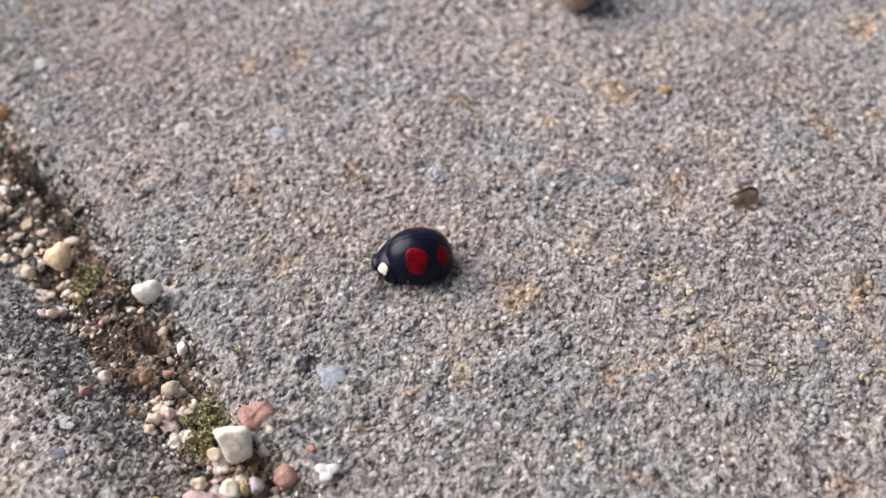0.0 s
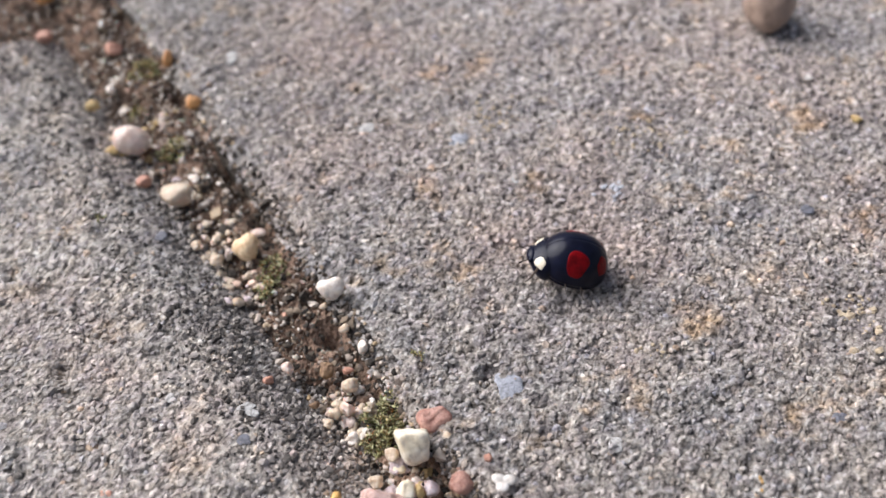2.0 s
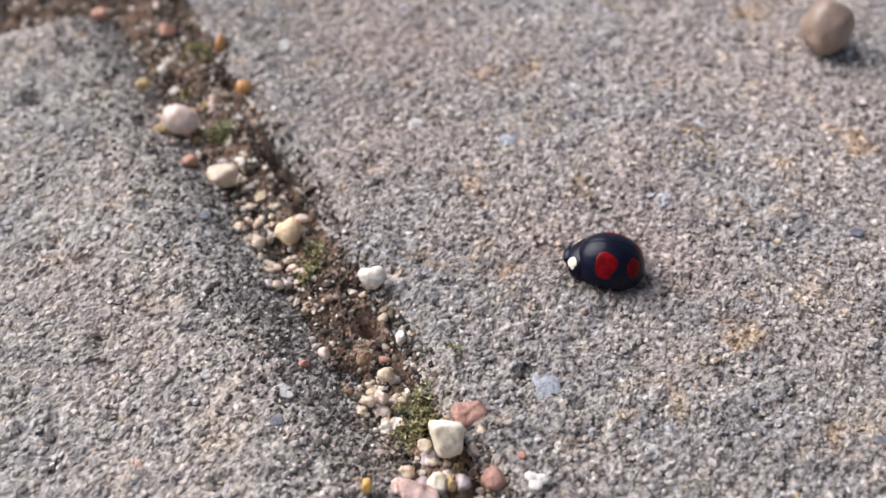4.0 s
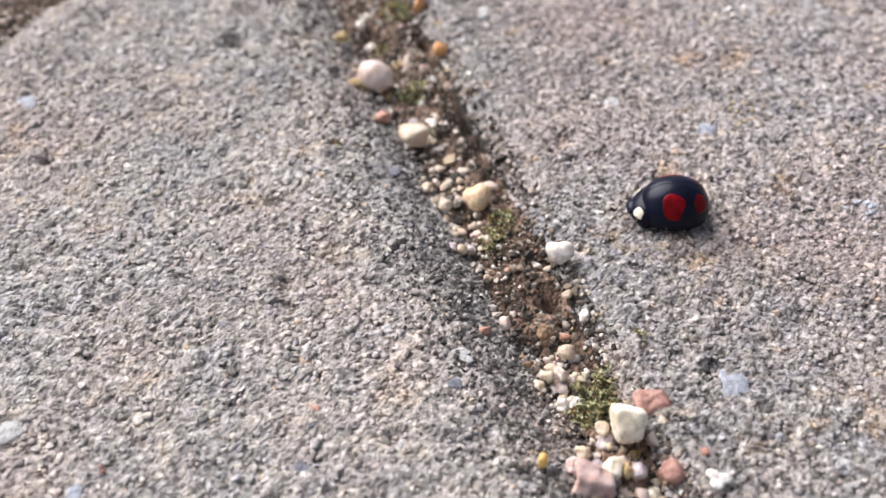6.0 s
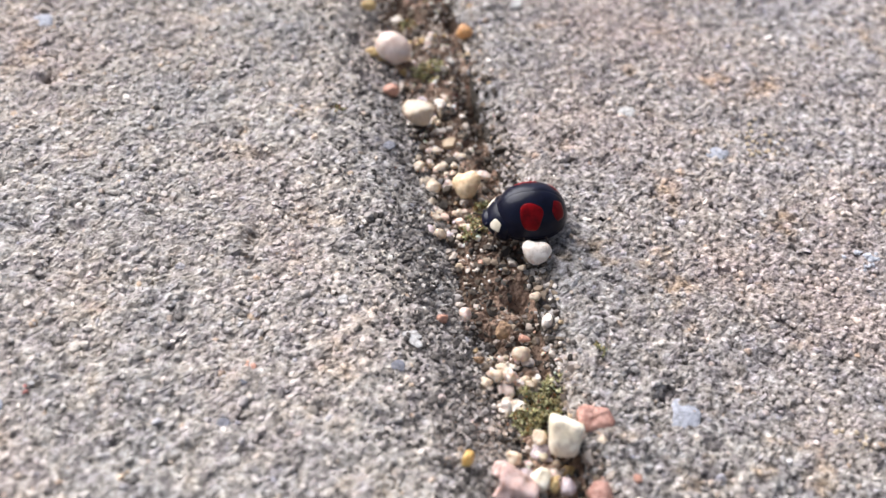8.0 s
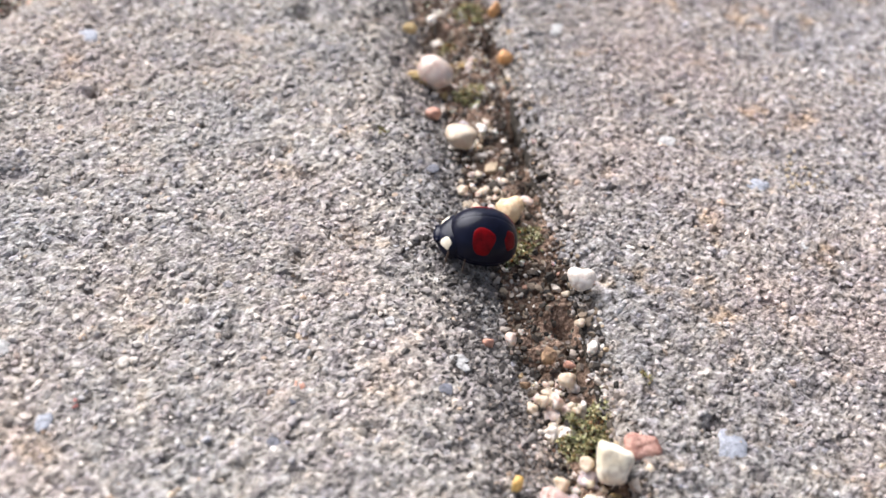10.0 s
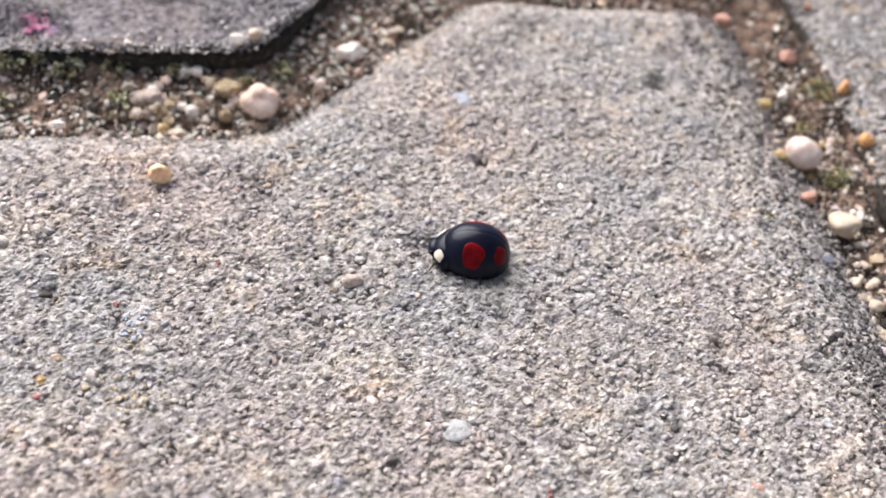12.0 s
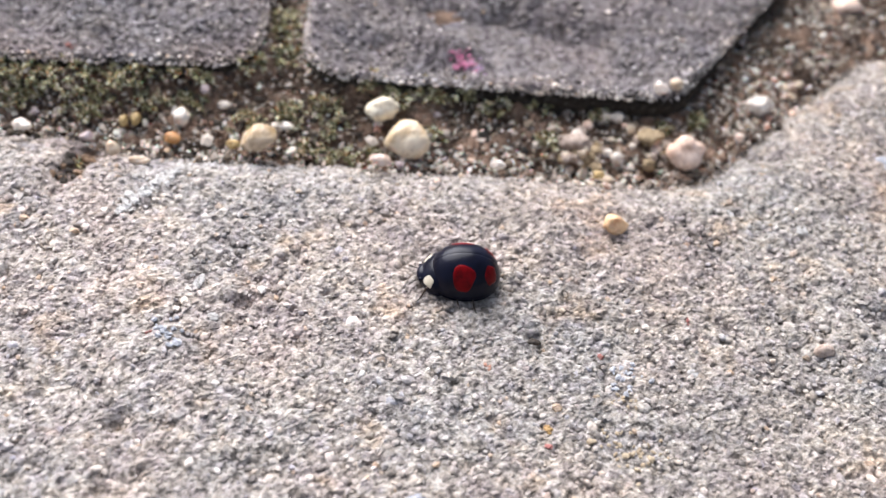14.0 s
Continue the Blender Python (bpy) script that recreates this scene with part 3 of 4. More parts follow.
def in_joint(xy, reach):
    ok = np.ones(len(xy), bool)
    for s in (paver_a, paver_b, paver_c, paver_d):
        ok &= depth_in(s.outline, xy) < reach
    return ok


def joint_crust():
    """The gritty surface of the joint filling, as a fine grid."""
    step = 0.2
    xs, ys = np.arange(-106, 34, step), np.arange(2, 84, step)
    nx = len(xs)
    gx, gy = np.meshgrid(xs, ys)
    xy = np.stack([gx.ravel(), gy.ravel()], 1)
    kept = in_joint(xy, 0.8)
    number = np.full(len(xy), -1)
    number[kept] = np.arange(kept.sum())
    number = number.reshape(gx.shape)
    corners = np.stack([number[:-1, :-1], number[:-1, 1:], number[1:, 1:], number[1:, :-1]], -1).reshape(-1, 4)
    corners = corners[(corners >= 0).all(1)]
    xy = xy[kept]
    verts = np.column_stack([xy + rng.normal(size=xy.shape) * 0.04, bed_level(xy) + 2.0 * crust(xy, 90)]) * MM
    flat_mesh("soil_surface", verts, np.concatenate([corners[:, [0, 1, 2]], corners[:, [0, 2, 3]]]), soil, joint)


joint_crust()


def spill(name, gap, size, reach, material, chance, seed, raise_by, beyond):
    """Loose grains lying in the joints and a little way up the paver edges; beyond: how many more lie beside the dark pavers."""
    xy = scatter(-106, 34, 2, 84, gap)
    xy = xy[in_joint(xy, reach)]
    xy = xy[rng.random(len(xy)) < chance * (0.75 + 0.5 * wave(xy, 5.0, seed)) * np.where(xy[:, 0] < -24, beyond, 1.0)]
    if name == "soil_crumbs":
        xy = xy[(rng.random(len(xy)) < np.clip((54 - xy[:, 1]) / 14, 0.3, 1)) | (xy[:, 0] < -24)]
    for x, y, deep, wide in HOLLOWS:
        if deep > 0.7 and name != "soil_crumbs":
            xy = xy[((xy - (x, y)) ** 2).sum(1) > (0.7 * wide) ** 2]
    z = bed_level(xy)
    for s in (paver_a, paver_b):
        h, d = level(s, xy)
        z = np.where(d > 0, np.maximum(z, h), z)
    r = size * np.exp(rng.normal(size=len(xy)) * 0.35)
    gravel(name, np.column_stack([xy, z + raise_by * r]), r, material, joint, 0.85, False)


spill("sand_grains", 0.34, 0.14, 1.6, sand, 0.5, 71, 0.3, 1.5)
spill("coarse_sand_grains", 1.1, 0.25, 1.4, sand, 0.3, 72, 0.3, 0.6)
spill("soil_crumbs", 0.40, 0.17, 1.3, crumb, 0.85, 73, 0.3, 0.7)
spill("pale_grit", 0.62, 0.2, 0.9, grit, 0.11, 74, 0.4, 3.4)


def verge_grit():
    """Pale grit lying along the edge of the grey paver, opposite the dark ones."""
    xy = scatter(-106, -22, 8, 70, 0.42)
    d = depth_in(paver_b.outline, xy)
    ok = (d > -2.4) & (d < 1.6) & in_joint(xy, 1.6) & (rng.random(len(xy)) < 0.62 * np.exp(-((d + 0.4) / 1.5) ** 2) * np.clip((-38 - xy[:, 0]) / 8, 0.12, 1) * (0.8 + 0.5 * wave(xy, 4.0, 77)))
    xy = xy[ok]
    h, d = level(paver_b, xy)
    z = np.where(d > 0, np.maximum(bed_level(xy), h), bed_level(xy))
    r = 0.2 * np.exp(rng.normal(size=len(xy)) * 0.35)
    gravel("verge_grit", np.column_stack([xy, z + 0.08]), r, grit, joint, 0.85, False, (0.65, 1.25))


verge_grit()


def edge_shade_dirt():
    """Fine dark grains on the worn edge of the grey paver beside the sandy joint: lodged soil, spread wider to paint
    the slope's shade.
    """
    xy = scatter(-4, 34, 0, 80, 0.32)
    z, d = level(paver_b, xy)
    ok = (d > -0.3) & (rng.random(len(xy)) < np.clip(1.15 - d / 8.5, 0, 0.9) * np.clip((55 - xy[:, 1]) / 26, 0.6, 1)) & (depth_in(NEAR_B, xy) > 0)
    xy, z = xy[ok], z[ok] + lift(paver_b, xy[ok])
    r = 0.14 * np.exp(rng.normal(size=len(xy)) * 0.35)
    gravel("soil_and_shade_grains", np.column_stack([xy, z + 0.09 + rng.normal(size=len(xy)) * 0.06]), r, shade_dirt, joint, 0.8)


edge_shade_dirt()


def moss_cushion(x, y, wide, high, count, label, seed):
    """A loose tuft of moss: many small rosettes of pointed leaves, with gaps between them."""
    r = np.random.default_rng(seed)
    z = float(bed_level(np.array([[x, y]]))[0]) - 0.1
    verts, faces = [], []
    for _ in range(max(3, count // 13)):
        a, d = r.uniform(0, 2 * math.pi), wide * math.sqrt(r.uniform(0, 1)) * r.uniform(0.7, 1.2)
        heart = np.array([x + d * math.cos(a), y + d * math.sin(a), z + high * max(0.1, 1 - (d / wide) ** 2 * 0.7) * r.uniform(0.35, 1.0)])
        size = r.uniform(1.0, 1.9) if label == FAR_MOSS else r.uniform(0.7, 1.3)
        for k in range(r.integers(9, 17)):
            way = r.normal(size=3) * (1, 1, 0.6) + (0.3 * math.cos(a), 0.3 * math.sin(a), 0.55)
            way /= np.linalg.norm(way)
            across = np.cross(way, r.normal(size=3))
            across /= np.linalg.norm(across)
            up = np.cross(across, way)
            long, half = size * r.uniform(0.2, 0.42), size * r.uniform(0.065, 0.125)
            n = len(verts)
            verts += [heart, heart + way * long * 0.5 + across * half, heart + way * long * 0.5 - across * half, heart + way * long + up * 0.05, heart + way * long * 0.45 - up * 0.05]
            faces += [(n, n + 1, n + 4), (n, n + 4, n + 2), (n + 1, n + 3, n + 4), (n + 4, n + 3, n + 2), (n, n + 2, n + 1), (n + 1, n + 2, n + 3)]
    ob = flat_mesh("moss_cushion", (np.array(verts) - (x, y, z)) * MM, np.array(faces), dusty_moss if label == FAR_MOSS else moss)
    ob.location = (x * MM, y * MM, z * MM)
    return tagged(ob, label, "moss", "moss in the joints", kind="stuff")


NEAR_MOSS, FAR_MOSS = "small olive-green moss tuft in the sandy joint", "dark olive moss along the joint beside dark pavers"
for n, (x, y, wide, high) in enumerate(((16.2, 33.0, 1.3, 1.0), (15.6, 31.2, 1.0, 0.7), (10.3, 49.6, 1.4, 0.8), (9.0, 61.0, 1.6, 0.9), (20.9, 17.3, 1.9, 1.5), (22.3, 16.6, 1.3, 1.2), (20.2, 15.6, 1.3, 0.9), (22.4, 18.2, 0.9, 0.7), (7.6, 56.0, 0.9, 0.4))):
    moss_cushion(x, y, wide, high, int(300 * wide * wide), NEAR_MOSS, 300 + n)
for n, (x, y, wide, high) in enumerate(((-90, 33.0, 2.2, 0.9), (-85, 34.4, 2.0, 0.8), (-81, 36.4, 1.7, 0.8), (-88, 31.4, 2.0, 0.9), (-76.6, 47.5, 1.7, 1.2), (-74.6, 42.5, 1.8, 1.0), (-77.0, 39.6, 1.5, 0.8),
                                        (-61.6, 42.4, 1.6, 0.7), (-56, 44.4, 1.8, 0.7), (-94, 31.5, 2.2, 0.8), (-68.5, 33.6, 1.4, 0.6), (-38.6, 49.6, 1.2, 0.5), (-66, 41.2, 1.4, 0.6), (-69, 38.4, 1.4, 0.6), (-78.8, 51.5, 1.5, 1.2), (-98, 29.5, 2.0, 0.8), (-58.8, 43.6, 1.5, 0.8), (-52.5, 45.2, 1.3, 0.6), (-63.8, 40.2, 1.3, 0.7), (-71.8, 36.0, 1.6, 0.7), (-74.5, 34.4, 1.5, 0.6), (-93, 30.2, 1.6, 0.6), (-83, 33.4, 1.4, 0.5), (-75.4, 45.2, 1.5, 1.1), (-60, 38.8, 1.1, 0.4), (-47, 46.4, 1.1, 0.5), (-80.5, 34.4, 1.5, 0.5), (-67.6, 36.2, 1.2, 0.5), (-66.2, 33.8, 1.3, 0.5), (-64.2, 35.0, 1.0, 0.4), (-50.4, 41.6, 1.3, 0.5), (-85.6, 24.6, 0.9, 0.4), (-41.4, 46.8, 1.0, 0.5))):
    moss_cushion(x, y, wide * 1.15, high * 1.4 + 0.15, int(150 * wide * wide), FAR_MOSS, 320 + n)


def stone_shape(seed, facets, soften, lumpy=0.025, ball=None, least=0.68, cuts=None, lobes=None):
    """Unit stone: a ball cut by planes (random, or those given) and worn round, with a slight waviness; or grown from lobes."""
    r = np.random.default_rng(seed)
    v, f = BALL if ball is None else ball
    if lobes is not None:
        out = []
        for x, y, z, size in lobes:
            dots = v @ np.array([x, y, z])
            out.append(dots + np.sqrt(np.maximum(size * size - (x * x + y * y + z * z) + dots * dots, 1e-3)))
        radius = np.log(np.exp(soften * np.array(out)).sum(0)) / soften
    else:
        ways = np.array(cuts, float) if cuts is not None else r.normal(size=(facets, 3))
        ways /= np.linalg.norm(ways, axis=1, keepdims=True)
        reach = r.uniform(0.56, 0.68, len(ways)) if cuts is not None else r.uniform(least, 1.0, facets)
        dots = np.maximum(v @ ways.T, 1e-3)
        far = np.minimum(reach / dots, 1.6)
        radius = -np.log(np.exp(-soften * far).sum(1) + math.exp(-soften * 1.05)) / soften
    radius += lumpy * np.sin(v @ r.normal(size=3) * 2.6) + sum(0.4 * lumpy * np.sin(v @ r.normal(size=3) * 5 + k) for k in range(3)) + 0.018 * np.sin(v @ r.normal(size=3) * 11)
    p = v * radius[:, None]
    return (p - (p.max(0) + p.min(0)) / 2) / ((p.max(0) - p.min(0)) / 2), f


def pebble(x, y, z, sx, sy, sz, turn, material, seed, label, cuts=None, lobes=None):
    """A loose pebble; half-sizes along, across and up (mm). It rests on the soil heaped in the joint."""
    if x < -25 and in_joint(np.array([[x, y]]), 0.0)[0]:
        for _ in range(2):
            up = max(0.0, float(bed_level(np.array([[x, y]]))[0]) + 0.5 * sz - z)
            x, y, z = x + 0.28 * up, y - 0.88 * up, z + up
    if max(sx, sy) > 0.55:
        hard, uneven = ("angular" in label or "rough" in label or "granite" in label or "blocky" in label, "lumpy" in label or "rough" in label or "granite" in label)
        v, f = stone_shape(seed, 9 if hard else 11, 24.0 if hard else 9.0 if cuts else 7.5, 0.09 if uneven else 0.03, None, 0.55 if hard else 0.74, cuts, lobes)
    else:
        v, f = stone_shape(seed, 8, 24.0, 0.08, SMALL_BALL, 0.5)
        z -= 0.22 * sz  # the small ones lie half bedded in the sand
    ob = flat_mesh("pebble", v * (sx * MM, sy * MM, sz * MM), f, material, smooth=True)
    ob.matrix_world = pose(x * MM, y * MM, z * MM, 0, 0, turn)
    return tagged(ob, label, "pebble", "pebbles on the paving")


def flush_stone(slab, x, y, z, sx, sy, turn, material, seed):
    """A coloured chip cast into the concrete, nearly level with it."""
    v, f = stone_shape(seed, 8, 14.0, 0.07)
    ob = flat_mesh("stone_chip", v * (sx * MM, sy * MM, 0.2 * min(sx, sy) * MM), f, material, slab.ob, True)
    ob.matrix_local = pose(x * MM, y * MM, (z + 0.13 - 0.2 * min(sx, sy)) * MM, 0, 0, turn)
    return ob


pebble(6.9, 50.5, -0.1, 1.6, 1.32, 1.3, -10, quartz, 1, "rounded translucent pinkish-white quartz pebble in the sandy joint", lobes=((-0.15, 0.12, 0.14, 0.86), (0.2, -0.05, -0.05, 0.86)))
pebble(5.2, 50.6, -0.88, 0.72, 0.48, 0.43, -3, ochre, 2, "small yellow pebble beside the quartz pebble in the joint")
pebble(9.9, 42.7, -0.45, 1.32, 1.05, 0.98, -11, cream, 3, "rounded cream quartz pebble in the sandy joint")
pebble(7.4, 45.7, -0.82, 0.65, 0.56, 0.50, -6, salmon, 4, "small salmon-red pebble in the sandy joint")
pebble(11.6, 44.8, -0.92, 0.42, 0.42, 0.38, -12, white, 5, "tiny white quartz grain in the sandy joint")
pebble(12.7, 54.2, -0.33, 0.70, 0.70, 0.63, -5, orange, 6, "small orange-brown pebble at the paver edge")
pebble(3.9, 56.9, -0.43, 0.66, 0.55, 0.50, -5, ochre, 7, "small pale yellow pebble at the paver edge")
pebble(5.6, 59.1, -0.82, 0.46, 0.56, 0.51, -11, white, 8, "small white pebble on the joint sand")
pebble(14.4, 35.2, -0.50, 1.08, 0.98, 0.92, -6, honey, 9, "lumpy honey-yellow pebble beside moss in the joint", lobes=((-0.35, 0.1, 0.0, 0.72), (0.3, 0.2, 0.25, 0.72), (0.1, -0.3, -0.1, 0.8)))
pebble(19.8, 27.9, 0.60, 1.04, 0.80, 0.78, -11, white, 10, "bright white lumpy pebble on the paver edge", lobes=((-0.32, 0.05, 0.15, 0.78), (0.35, 0.1, 0.05, 0.75), (0.0, -0.12, -0.15, 0.8)))
pebble(13.0, 30.3, -0.92, 0.43, 0.41, 0.37, -10, cream, 11, "small round cream pebble on the joint sand")
pebble(15.4, 22.9, -0.81, 0.43, 0.58, 0.52, -8, quartz, 12, "pale translucent flake in the sandy joint")
pebble(13.9, 22.2, -0.57, 0.39, 0.35, 0.31, -4, salmon, 13, "small terracotta pebble on the chamfered paver edge")
pebble(18.0, 21.8, -0.76, 0.52, 0.66, 0.59, -13, brown, 14, "small brown rough pebble in the joint")
pebble(19.5, 21.6, -1.00, 0.42, 0.29, 0.26, -13, salmon, 15, "small red-brown pebble in the joint")
pebble(19.3, 20.1, -0.84, 0.61, 0.53, 0.48, -9, cream, 16, "small pale cream pebble beside moss")
pebble(17.8, 18.2, -0.90, 0.48, 0.45, 0.40, -10, cream, 17, "small ivory pebble beside moss")
pebble(16.6, 19.4, -1.02, 0.38, 0.26, 0.24, -13, brown, 18, "tiny red-brown pebble in the joint")
pebble(24.05, 15.2, -0.56, 1.25, 0.98, 0.92, -22, redgranite, 19, "reddish granite pebble behind the ivory pebble")
pebble(22.1, 13.3, 0.25, 1.14, 1.22, 1.85, -7, ivory, 20, "large ivory-white smooth blunt pebble in the joint", cuts=((-1, -0.3, -0.22), (1, -0.1, -0.1), (0.05, -0.8, 0.75), (0, 1, 0.25), (0, -0.35, -1), (0, -1, -0.45), (0.1, 0.5, 0.9)))
pebble(24.5, 13.8, -0.76, 0.61, 0.65, 0.59, -14, cream, 21, "small beige pebble beside the ivory pebble")
pebble(24.5, 10.2, -0.62, 0.86, 0.82, 0.78, -10, redgranite, 22, "rounded reddish pebble in the joint")
pebble(19.5, 9.9, -0.40, 1.36, 1.2, 1.1, -6, pink, 23, "large rough pink pebble in the joint", cuts=((-1, 0.1, 0.1), (1, 0.15, 0.2), (0.05, -1, 0.3), (0, 1, 0.2), (0.1, -0.2, 1), (0, 0, -1), (0.7, 0.2, 0.8)))
pebble(18.5, 11.1, -0.80, 0.59, 0.59, 0.53, -4, pink, 24, "small rough pink pebble in the joint")
pebble(20.9, 10.8, -0.75, 0.63, 0.66, 0.60, -6, ivory, 25, "small ivory pebble with a yellow side")
pebble(21.8, 10.7, -0.85, 0.31, 0.52, 0.47, -3, ochre, 26, "small translucent yellow pebble in the joint")
pebble(22.6, 10.6, -0.85, 0.47, 0.52, 0.47, -11, lilac, 27, "small lilac-grey pebble in the joint")
pebble(16.5, 11.0, 0.43, 0.33, 0.49, 0.44, -11, amber, 28, "bright amber-yellow little pebble on the paver edge")
pebble(26.9, 8.9, 0.3, 0.78, 0.66, 0.2, -20, whitechip, 29, "thin pale pinkish stone flake on the paver", lobes=((-0.5, 0.35, 0, 0.5), (0.35, 0.3, 0, 0.55), (-0.2, -0.5, 0, 0.52)))
pebble(26.5, 11.0, 0.29, 0.28, 0.28, 0.26, -4, salmon, 30, "tiny beige-pink pebble on the paver")
pebble(26.5, 9.6, 0.27, 0.24, 0.24, 0.22, -5, white, 31, "tiny white grain on the paver")
pebble(19.2, 12.2, -0.89, 0.53, 0.46, 0.41, -10, cream, 32, "small cream pebble in the joint")
pebble(20.9, 22.8, -0.43, 0.35, 0.55, 0.49, -11, white, 33, "thin white stone flake at the paver edge")
pebble(20.0, 25.0, -0.56, 0.40, 0.36, 0.32, -6, cream, 34, "small cream pebble at the paver edge")
pebble(19.0, 27.9, -1.01, 0.33, 0.29, 0.26, -11, cream, 35, "tiny cream pebble beside the white pebble")
pebble(20.7, 13.8, -0.86, 0.47, 0.50, 0.45, -14, cream, 36, "translucent cream pebble beside the ivory pebble")
pebble(18.8, 18.3, -0.85, 0.49, 0.52, 0.47, -6, quartz, 37, "translucent yellowish pebble in moss")
pebble(20.0, 17.9, -1.02, 0.34, 0.26, 0.23, -14, cream, 38, "small cream grain in moss")
pebble(10.6, 37.1, -0.91, 0.48, 0.44, 0.39, -14, cream, 39, "small pale grain in the joint sand")
pebble(15.6, 36.8, -0.93, 0.61, 0.39, 0.35, -11, quartz, 40, "pale flat grain behind the honey pebble")
pebble(12.0, 34.9, -0.88, 0.56, 0.47, 0.42, -13, cream, 41, "small beige grain on the joint sand")
pebble(-64.7, 39.8, -0.99, 1.45, 1.2, 1.05, 17, ivory, 42, "smooth ivory pebble lying in the joint")
pebble(-61.4, 36.8, -0.56, 1.96, 1.54, 1.38, 13, honeywhite, 43, "large smooth cream-white pebble with a yellow tint")
pebble(-64.5, 37.7, -1.32, 0.47, 0.42, 0.38, 17, salmon, 44, "small orange-brown pebble under the ivory pebble")
pebble(-62.6, 33.3, -0.43, 0.96, 0.55, 0.49, 10, quartz, 45, "flat greyish-pink pebble at the paver edge")
pebble(-72.4, 31.5, 0.03, 1.51, 1.24, 1.11, 15, beige, 46, "beige-yellow angular pebble at the paver edge")
pebble(-74.7, 31.4, -1.29, 0.59, 0.45, 0.41, 16, ochre, 47, "small yellow pebble beside the beige pebble")
pebble(-71.6, 35.0, -1.32, 1.16, 0.42, 0.38, 14, white, 48, "thin white stone flake in the joint")
pebble(-79.8, 32.6, -0.97, 0.70, 0.93, 0.83, 17, white, 49, "upright white pebble in the joint")
pebble(-79.5, 30.2, -1.23, 0.68, 0.55, 0.49, 17, orange, 50, "small orange pebble in the joint")
pebble(-77.4, 35.5, -1.31, 0.61, 0.42, 0.38, 8, white, 51, "small white pebble in the joint")
pebble(-79.4, 36.7, -1.28, 0.43, 0.48, 0.43, 9, lilac, 52, "small pinkish-white pebble in the joint")
pebble(-82.7, 26.5, -0.38, 0.58, 0.63, 0.56, 17, cream, 53, "small greenish-cream pebble at the paver edge")
pebble(-86.0, 27.8, -1.30, 0.59, 0.45, 0.41, 11, lilac, 54, "small lilac-white pebble in the joint")
pebble(-91.4, 29.1, -1.32, 0.41, 0.41, 0.37, 10, lilac, 55, "tiny pale pebble in the joint")
pebble(-90.6, 26.2, -0.40, 0.77, 0.59, 0.53, 17, white, 56, "white angular pebble at the paver edge")
pebble(-84.1, 30.5, -1.17, 0.37, 0.64, 0.58, 15, ochre, 57, "small yellow pebble in the joint")
pebble(-83.3, 31.1, -1.20, 0.41, 0.60, 0.54, 7, ochre, 58, "small yellow-green pebble in the joint")
pebble(-80.2, 26.1, -0.50, 0.93, 0.44, 0.40, 8, cream, 59, "flat cream and orange pebble at the paver edge")
pebble(-53.5, 36.6, -0.52, 0.69, 0.41, 0.37, 17, white, 60, "small white oval pebble at the paver edge")
pebble(-39.0, 44.1, -0.61, 1.66, 1.35, 1.45, 18, peach, 61, "peach-pink angular pebble with a white crest", lobes=((0.05, -0.1, -0.25, 0.8), (-0.05, 0.1, 0.42, 0.52), (0.45, 0.0, 0.2, 0.5), (-0.45, -0.1, 0.0, 0.55)))
pebble(-42.2, 45.4, -1.1, 1.2, 0.95, 0.8, 10, drab, 62, "rough ochre-brown clod in the joint")
pebble(-48.0, 42.5, -1.2, 1.42, 0.85, 0.77, 18, drabpink, 63, "rough pinkish-beige clod in the joint")
pebble(-42.4, 48.8, 1.81, 0.66, 0.60, 0.54, 14, white, 64, "small white pebble on the edge of the dark paver")
pebble(-41.2, 50.0, 1.81, 0.61, 0.61, 0.55, 16, cream, 65, "small greenish-cream pebble on the edge of the dark paver")
pebble(-33.5, 53.7, -0.99, 1.30, 0.90, 0.81, 10, white, 66, "whitish lumpy pebble in the joint")
pebble(-30.2, 58.8, -1.29, 0.46, 0.46, 0.42, 14, cream, 67, "small cream pebble in the joint")
pebble(-30.7, 56.9, -1.36, 0.51, 0.36, 0.32, 7, cream, 68, "tiny cream pebble in the joint")
pebble(-34.8, 48.0, -0.51, 0.49, 0.44, 0.39, 17, quartz, 69, "small grey pebble at the paver edge")
pebble(-26.6, 73.4, -0.91, 1.52, 1.02, 0.91, 8, peach, 70, "orange-pink pebble in the joint sand")
pebble(-45.4, 38.7, -0.52, 0.46, 0.41, 0.37, 9, ochre, 71, "small ochre grain at the paver edge")
pebble(-43.0, 32.3, 0.67, 0.97, 0.84, 0.75, 13, apricot, 72, "small pale orange angular pebble on the paver")
pebble(-26.4, 25.9, 0.3, 0.78, 0.5, 0.4, 16, drabpink, 73, "flat greyish-pink pebble on the paver")
pebble(-46.2, 19.2, 0.29, 0.51, 0.28, 0.25, 14, dark, 74, "small black crumb on the paver")
pebble(65.3, 47.7, 2.09, 2.36, 2.95, 2.65, -17, greybrown, 75, "smooth grey-brown pebble on the paver")
pebble(6.3, 65.2, -0.70, 0.90, 0.74, 0.67, -19, salmon, 76, "small salmon pebble on the joint sand")
pebble(-0.0, 69.5, -0.76, 0.81, 0.65, 0.58, -11, salmon, 77, "small salmon pebble on the joint sand")
pebble(0.2, 76.3, -0.55, 1.18, 0.96, 0.86, -12, orange, 78, "small orange pebble on the joint sand")
pebble(11.2, 61.3, -0.24, 0.47, 0.84, 0.75, -16, orange, 79, "small orange-beige pebble at the paver edge")
pebble(9.9, 64.8, -0.95, 0.37, 0.37, 0.33, -13, white, 80, "tiny white grain on the joint sand")
